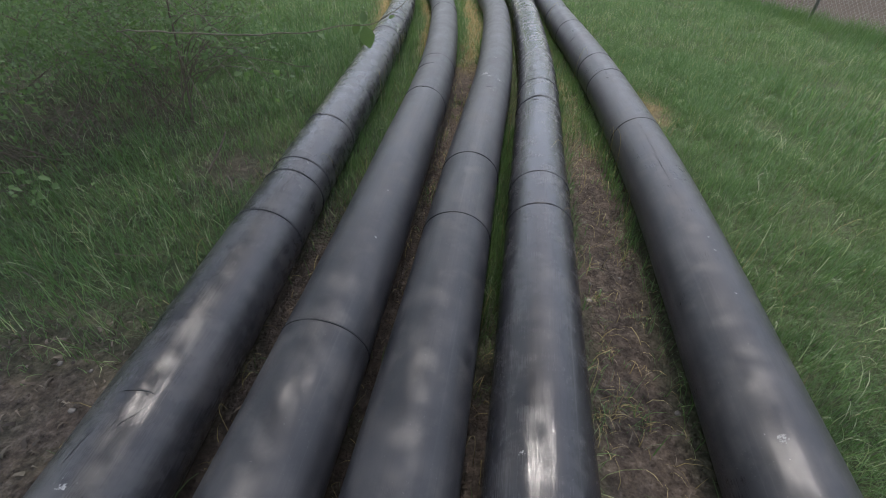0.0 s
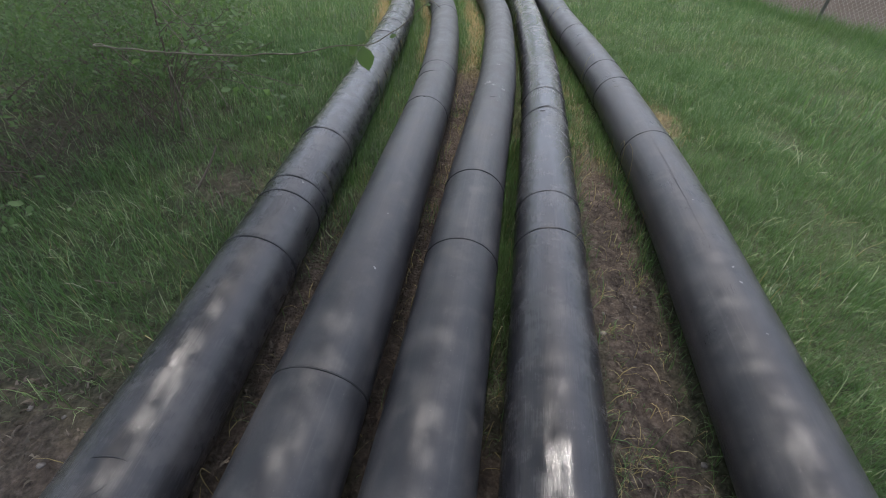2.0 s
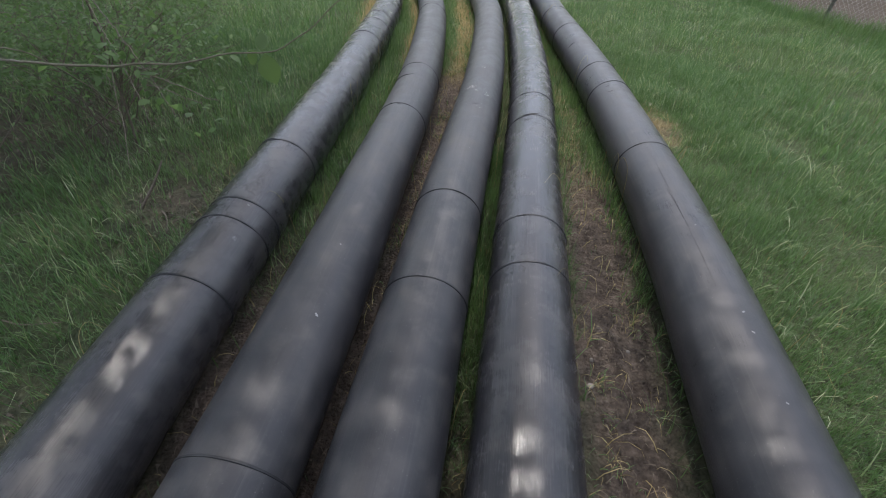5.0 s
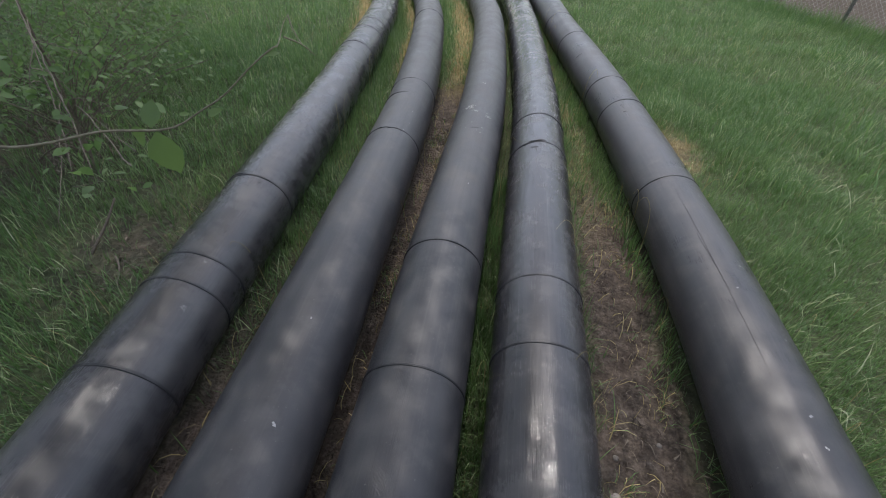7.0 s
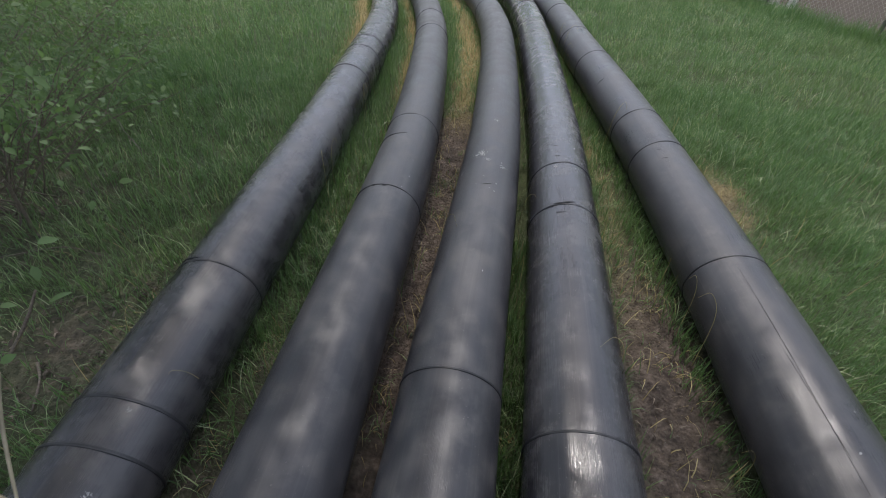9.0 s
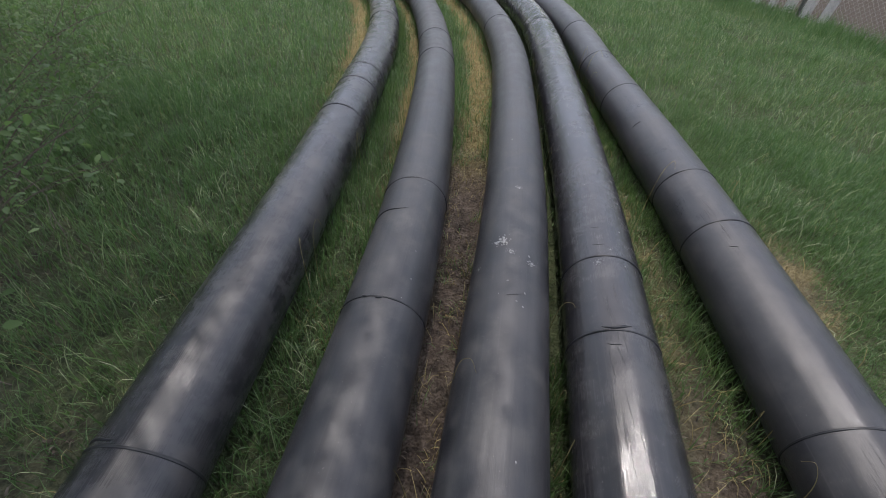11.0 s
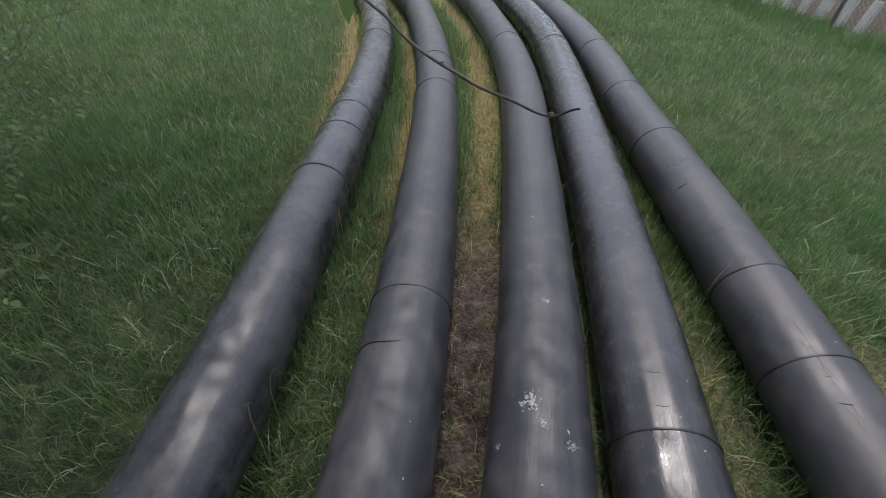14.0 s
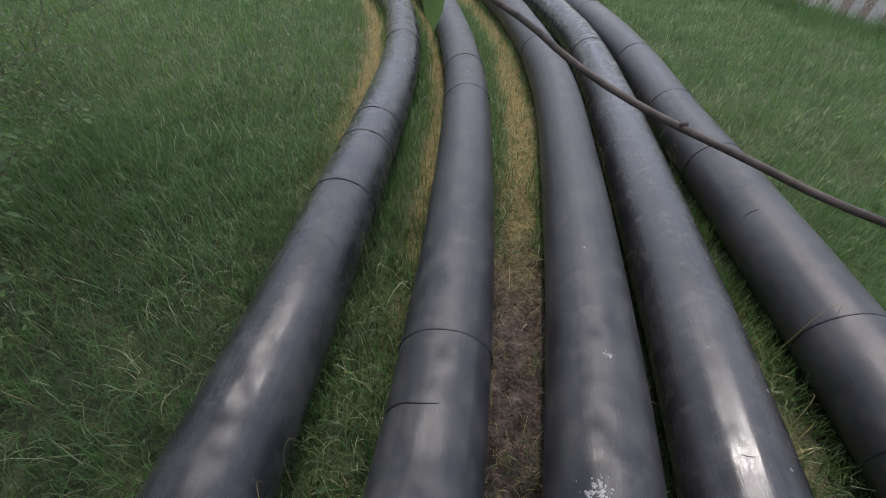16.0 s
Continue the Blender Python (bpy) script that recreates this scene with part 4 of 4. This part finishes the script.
for t in tips:
    for q in range(LEAVES):
        c = t + Vector((rnd.gauss(0, 0.22), rnd.gauss(0, 0.22), rnd.gauss(0, 0.16)))
        if c.z < 3.2:
            continue
        al = Vector((rnd.gauss(0, 1), rnd.gauss(0, 1), rnd.gauss(-0.2, 0.5))).normalized()
        up = Vector((rnd.gauss(0, 0.5), rnd.gauss(0, 0.5), 1))
        up = (up - al * up.dot(al)).normalized()
        ll = rnd.uniform(0.05, 0.085)
        leaf_mesh(V, F, c, al, up, ll, ll * 0.62)
tagged(mesh_object("crown", V, F, LEAF, tree, smooth=True), kind="stuff")
twig_part("hanging_twig", [(-1.2, 5.0, 5.15), (-0.75, 4.75, 3.9), (-0.35, 4.35, 2.7), (-0.08, 3.92, 1.82), (0.03, 3.72, 1.53), (0.08, 3.60, 1.475), (0.18, 3.43, 1.435), (0.235, 3.34, 1.438), (0.262, 3.26, 1.455), (0.272, 3.21, 1.482)],
          0.0040, 0.0008, tree, DARKTWIG, 10, lab="thin dark bare twig hanging low")
for c in ((0.245, 3.32, 1.442), (0.265, 3.25, 1.46), (0.19, 3.42, 1.437), (0.10, 3.57, 1.468)):
    bm = bmesh.new()
    bmesh.ops.create_icosphere(bm, subdivisions=2, radius=0.0016)
    for vv in bm.verts:
        vv.co = Vector((vv.co.x * 1.5, vv.co.y, vv.co.z)) + Vector(c)
    part("bud", bm, DARKTWIG, tree, smooth=True)
twig_part("hanging_twig", [(-0.08, 3.92, 1.82), (-0.13, 3.66, 1.70), (-0.115, 3.50, 1.57), (-0.10, 3.43, 1.525), (-0.091, 3.398, 1.494)], 0.0018, 0.0007, tree, DARKTWIG)
leaf_part("leaf", (0.06, 3.63, 1.475), (0.1, -0.35, -0.8), (0.2, -0.8, 0.5), 0.055, 0.022, tree, FRESH)


# ---------------------------------------------------------------- fallen sticks and dry stalks
def stick(ctrl, r, lab):
    pts = smooth_path(ctrl, 6)
    n = len(pts)
    v, f = sweep(pts, [r * (1 - 0.5 * k / n) for k in range(n)], 6)
    return tagged(mesh_object("fallen_stick", v, f, TWIG, None, smooth=True), lab, "stick", "fallen sticks")


stick([(-1.62, 1.72, 0.01), (-1.50, 1.68, 0.03), (-1.36, 1.70, 0.02)], 0.004, "thin brown fallen stick on dark grass")
stick([(-1.45, 2.52, 0.0), (-1.36, 2.62, 0.14), (-1.31, 2.68, 0.24)], 0.008, "pale broken stick leaning up from grass")
stick([(-1.31, 2.50, 0.02), (-1.25, 2.42, 0.02), (-1.20, 2.30, 0.015)], 0.006, "pale fallen stick under the shrub")
stick([(-1.9, 3.1, 0.02), (-1.6, 3.15, 0.05), (-1.4, 3.12, 0.02)], 0.004, "thin pale fallen stick on dark grass")
stick([(-0.74, 0.62, 0.01), (-0.66, 0.60, 0.02), (-0.60, 0.61, 0.015)], 0.003, "thin pale stick on earth between pipes")
for q in range(9):
    a, b = rnd.uniform(-3.2, -1.2), rnd.uniform(1.2, 4.6)
    w = rnd.uniform(0, 3.1)
    l = rnd.uniform(0.08, 0.25)
    stick([(a, b, 0.015), (a + 0.5 * l * math.cos(w), b + 0.5 * l * math.sin(w), 0.05), (a + l * math.cos(w), b + l * math.sin(w), 0.02)], 0.003, "thin brown fallen stick under the shrubs")


def stalk(x, y, dx, dy, h, r=0.0013):
    z = height(x, y)
    pts = smooth_path([(x, y, z - 0.01), (x + dx * 0.25, y + dy * 0.25, z + h * 0.75), (x + dx * 0.7, y + dy * 0.7, z + h), (x + dx, y + dy, z + h * 0.86)], 6)
    n = len(pts)
    v, f = sweep(pts, [r * (1 - 0.6 * k / n) for k in range(n)], 4)
    return tagged(mesh_object("grass_stalk", v, f, STRAW, None, smooth=True), "pale dry grass stalk arching over a pipe", "grass stalk", "dry grass stalks")


for q in range(70):
    yy = rnd.uniform(0.6, 6.5)
    i = rnd.choice((0, 1, 2, 3, 3, 4, 4))
    sd = rnd.choice((-1, 1))
    xx = float(axis_x(i, yy)) + sd * (R + rnd.uniform(0.005, 0.05))
    stalk(xx, yy, -sd * rnd.uniform(-0.06, 0.13), rnd.uniform(-0.10, 0.10), rnd.uniform(0.18, 0.40))


# ---------------------------------------------------------------- chain-link fence and the slabs behind it
def build_fence():
    fence = tagged(new("chain_link_fence"), "old grey chain-link fence on thin steel posts", "fence")
    y0, y1, pitch, tall = 2.5, 15.5, 0.07, 1.5
    d = Vector((-0.27, 1.0, 0)).normalized()
    start = Vector((FENCE_X(y0), y0, 0.03))
    length = (y1 - y0) / d.y
    V, F = [], []
    nw, rows = int(length / pitch), int(tall / (pitch / 2))
    nrm = d.cross(Vector((0, 0, 1)))
    r = 0.0021
    for w in range(nw):
        base = len(V)
        for k in range(rows + 1):
            u = w * pitch + (pitch / 2 if k % 2 else 0.0) * 1.04
            c = start + d * u + Vector((0, 0, k * pitch / 2)) + nrm * (0.002 if k % 2 else -0.002)
            V += [c + d * r, c + nrm * r, c - d * r, c - nrm * r]
        for k in range(rows):
            a = base + 4 * k
            for j in range(4):
                F.append((a + j, a + (j + 1) % 4, a + 4 + (j + 1) % 4, a + 4 + j))
    for w in range(nw):
        base = len(V)
        for k in range(rows + 1):
            u = w * pitch + (0.0 if k % 2 else pitch / 2)
            c = start + d * (u + pitch / 2 - 0.0015) + Vector((0, 0, k * pitch / 2)) + nrm * (0.0035 if k % 2 else -0.0035)
            V += [c + d * r, c + nrm * r, c - d * r, c - nrm * r]
        for k in range(rows):
            a = base + 4 * k
            for j in range(4):
                F.append((a + j, a + (j + 1) % 4, a + 4 + (j + 1) % 4, a + 4 + j))
    tagged(mesh_object("wire_mesh", V, F, WIRE, fence), "rusty grey diamond wire mesh", kind="stuff")
    for yy in (3.9, 5.7, 7.5, 9.25, 11.0, 12.8, 14.6):
        v, f = sweep([(FENCE_X(yy) + 0.02, yy, -0.2), (FENCE_X(yy) + 0.02, yy, 0.8), (FENCE_X(yy) + 0.02, yy, 1.62)], [0.026, 0.026, 0.026], 10)
        post = mesh_object("post", v, f, POST, fence, smooth=True)
        v, f = sweep([(FENCE_X(yy) + 0.02, yy, 1.62), (FENCE_X(yy) + 0.02, yy, 1.635)], [0.030, 0.022], 10)
        mesh_object("cap", v, f, POST, post, smooth=True)


build_fence()


def concrete_slab(x, y, w, h, t, turn, tilt):
    bm = bmesh.new()
    bmesh.ops.create_cube(bm, size=1.0)
    bmesh.ops.scale(bm, vec=(t, w, h), verts=bm.verts)
    bmesh.ops.bevel(bm, geom=bm.edges[:], offset=0.012, segments=2, affect="EDGES")
    for v in bm.verts:
        v.co += Vector((noise.noise(v.co * 5), noise.noise(v.co * 5 + Vector((7, 0, 0))), 0)) * 0.008
    me = bpy.data.meshes.new("concrete_slab")
    bm.to_mesh(me)
    bm.free()
    me.materials.append(SLAB)
    ob = new("concrete_slab", me)
    ob.matrix_world = pose(x, y, h / 2 - 0.03, 0, tilt, turn)
    return tagged(ob, "pale upright concrete slab behind the fence", "slab", "concrete slabs behind the fence")


for q in range(15):
    yy = 9.2 + 0.30 * q
    concrete_slab(FENCE_X(yy) + 0.42, yy, 0.12 + 0.02 * (q % 3), 0.42 + 0.03 * ((q * 7) % 3), 0.07, 15.0, 9.0 - (q % 4))


# ---------------------------------------------------------------- unseen woods, added to darken the low sky that the pipes reflect
def woods():
    r = random.Random(3)
    V, F = [], []
    for q in range(150):
        w = 2 * math.pi * q / 150 + r.uniform(-0.03, 0.03)
        d = r.uniform(26, 36)
        cx, cy, tall = d * math.cos(w), 4 + d * math.sin(w), r.uniform(6.5, 11.0)
        v, f = sweep([(cx, cy, -0.2), (cx + r.gauss(0, 0.2), cy, tall * 0.5), (cx + r.gauss(0, 0.4), cy, tall * 0.85)], [0.18, 0.12, 0.05], 5)
        o = len(V)
        V += v
        F += [tuple(o + k for k in face) for face in f]
        for k in range(330):
            z = tall * (1 - r.random() ** 1.5 * 0.9)
            wide = 2.6 * math.sqrt(max(0.05, 1 - ((z / tall - 0.45) / 0.62) ** 2))
            a, b = r.uniform(0, 2 * math.pi), wide * math.sqrt(r.random())
            c = Vector((cx + b * math.cos(a), cy + b * math.sin(a), max(0.2, z)))
            al = Vector((r.gauss(0, 1), r.gauss(0, 1), r.gauss(-0.2, 0.5))).normalized()
            si = al.orthogonal().normalized()
            l = r.uniform(0.35, 0.75)
            o = len(V)
            V += [c, c + al * l * 0.5 + si * l * 0.35, c + al * l, c + al * l * 0.5 - si * l * 0.35]
            F.append((o, o + 1, o + 2, o + 3))
    return tagged(mesh_object("sky_blocking_woods", V, F, LEAF), "unseen ring of green trees added to block the low sky", "woods", kind="stuff")


woods()
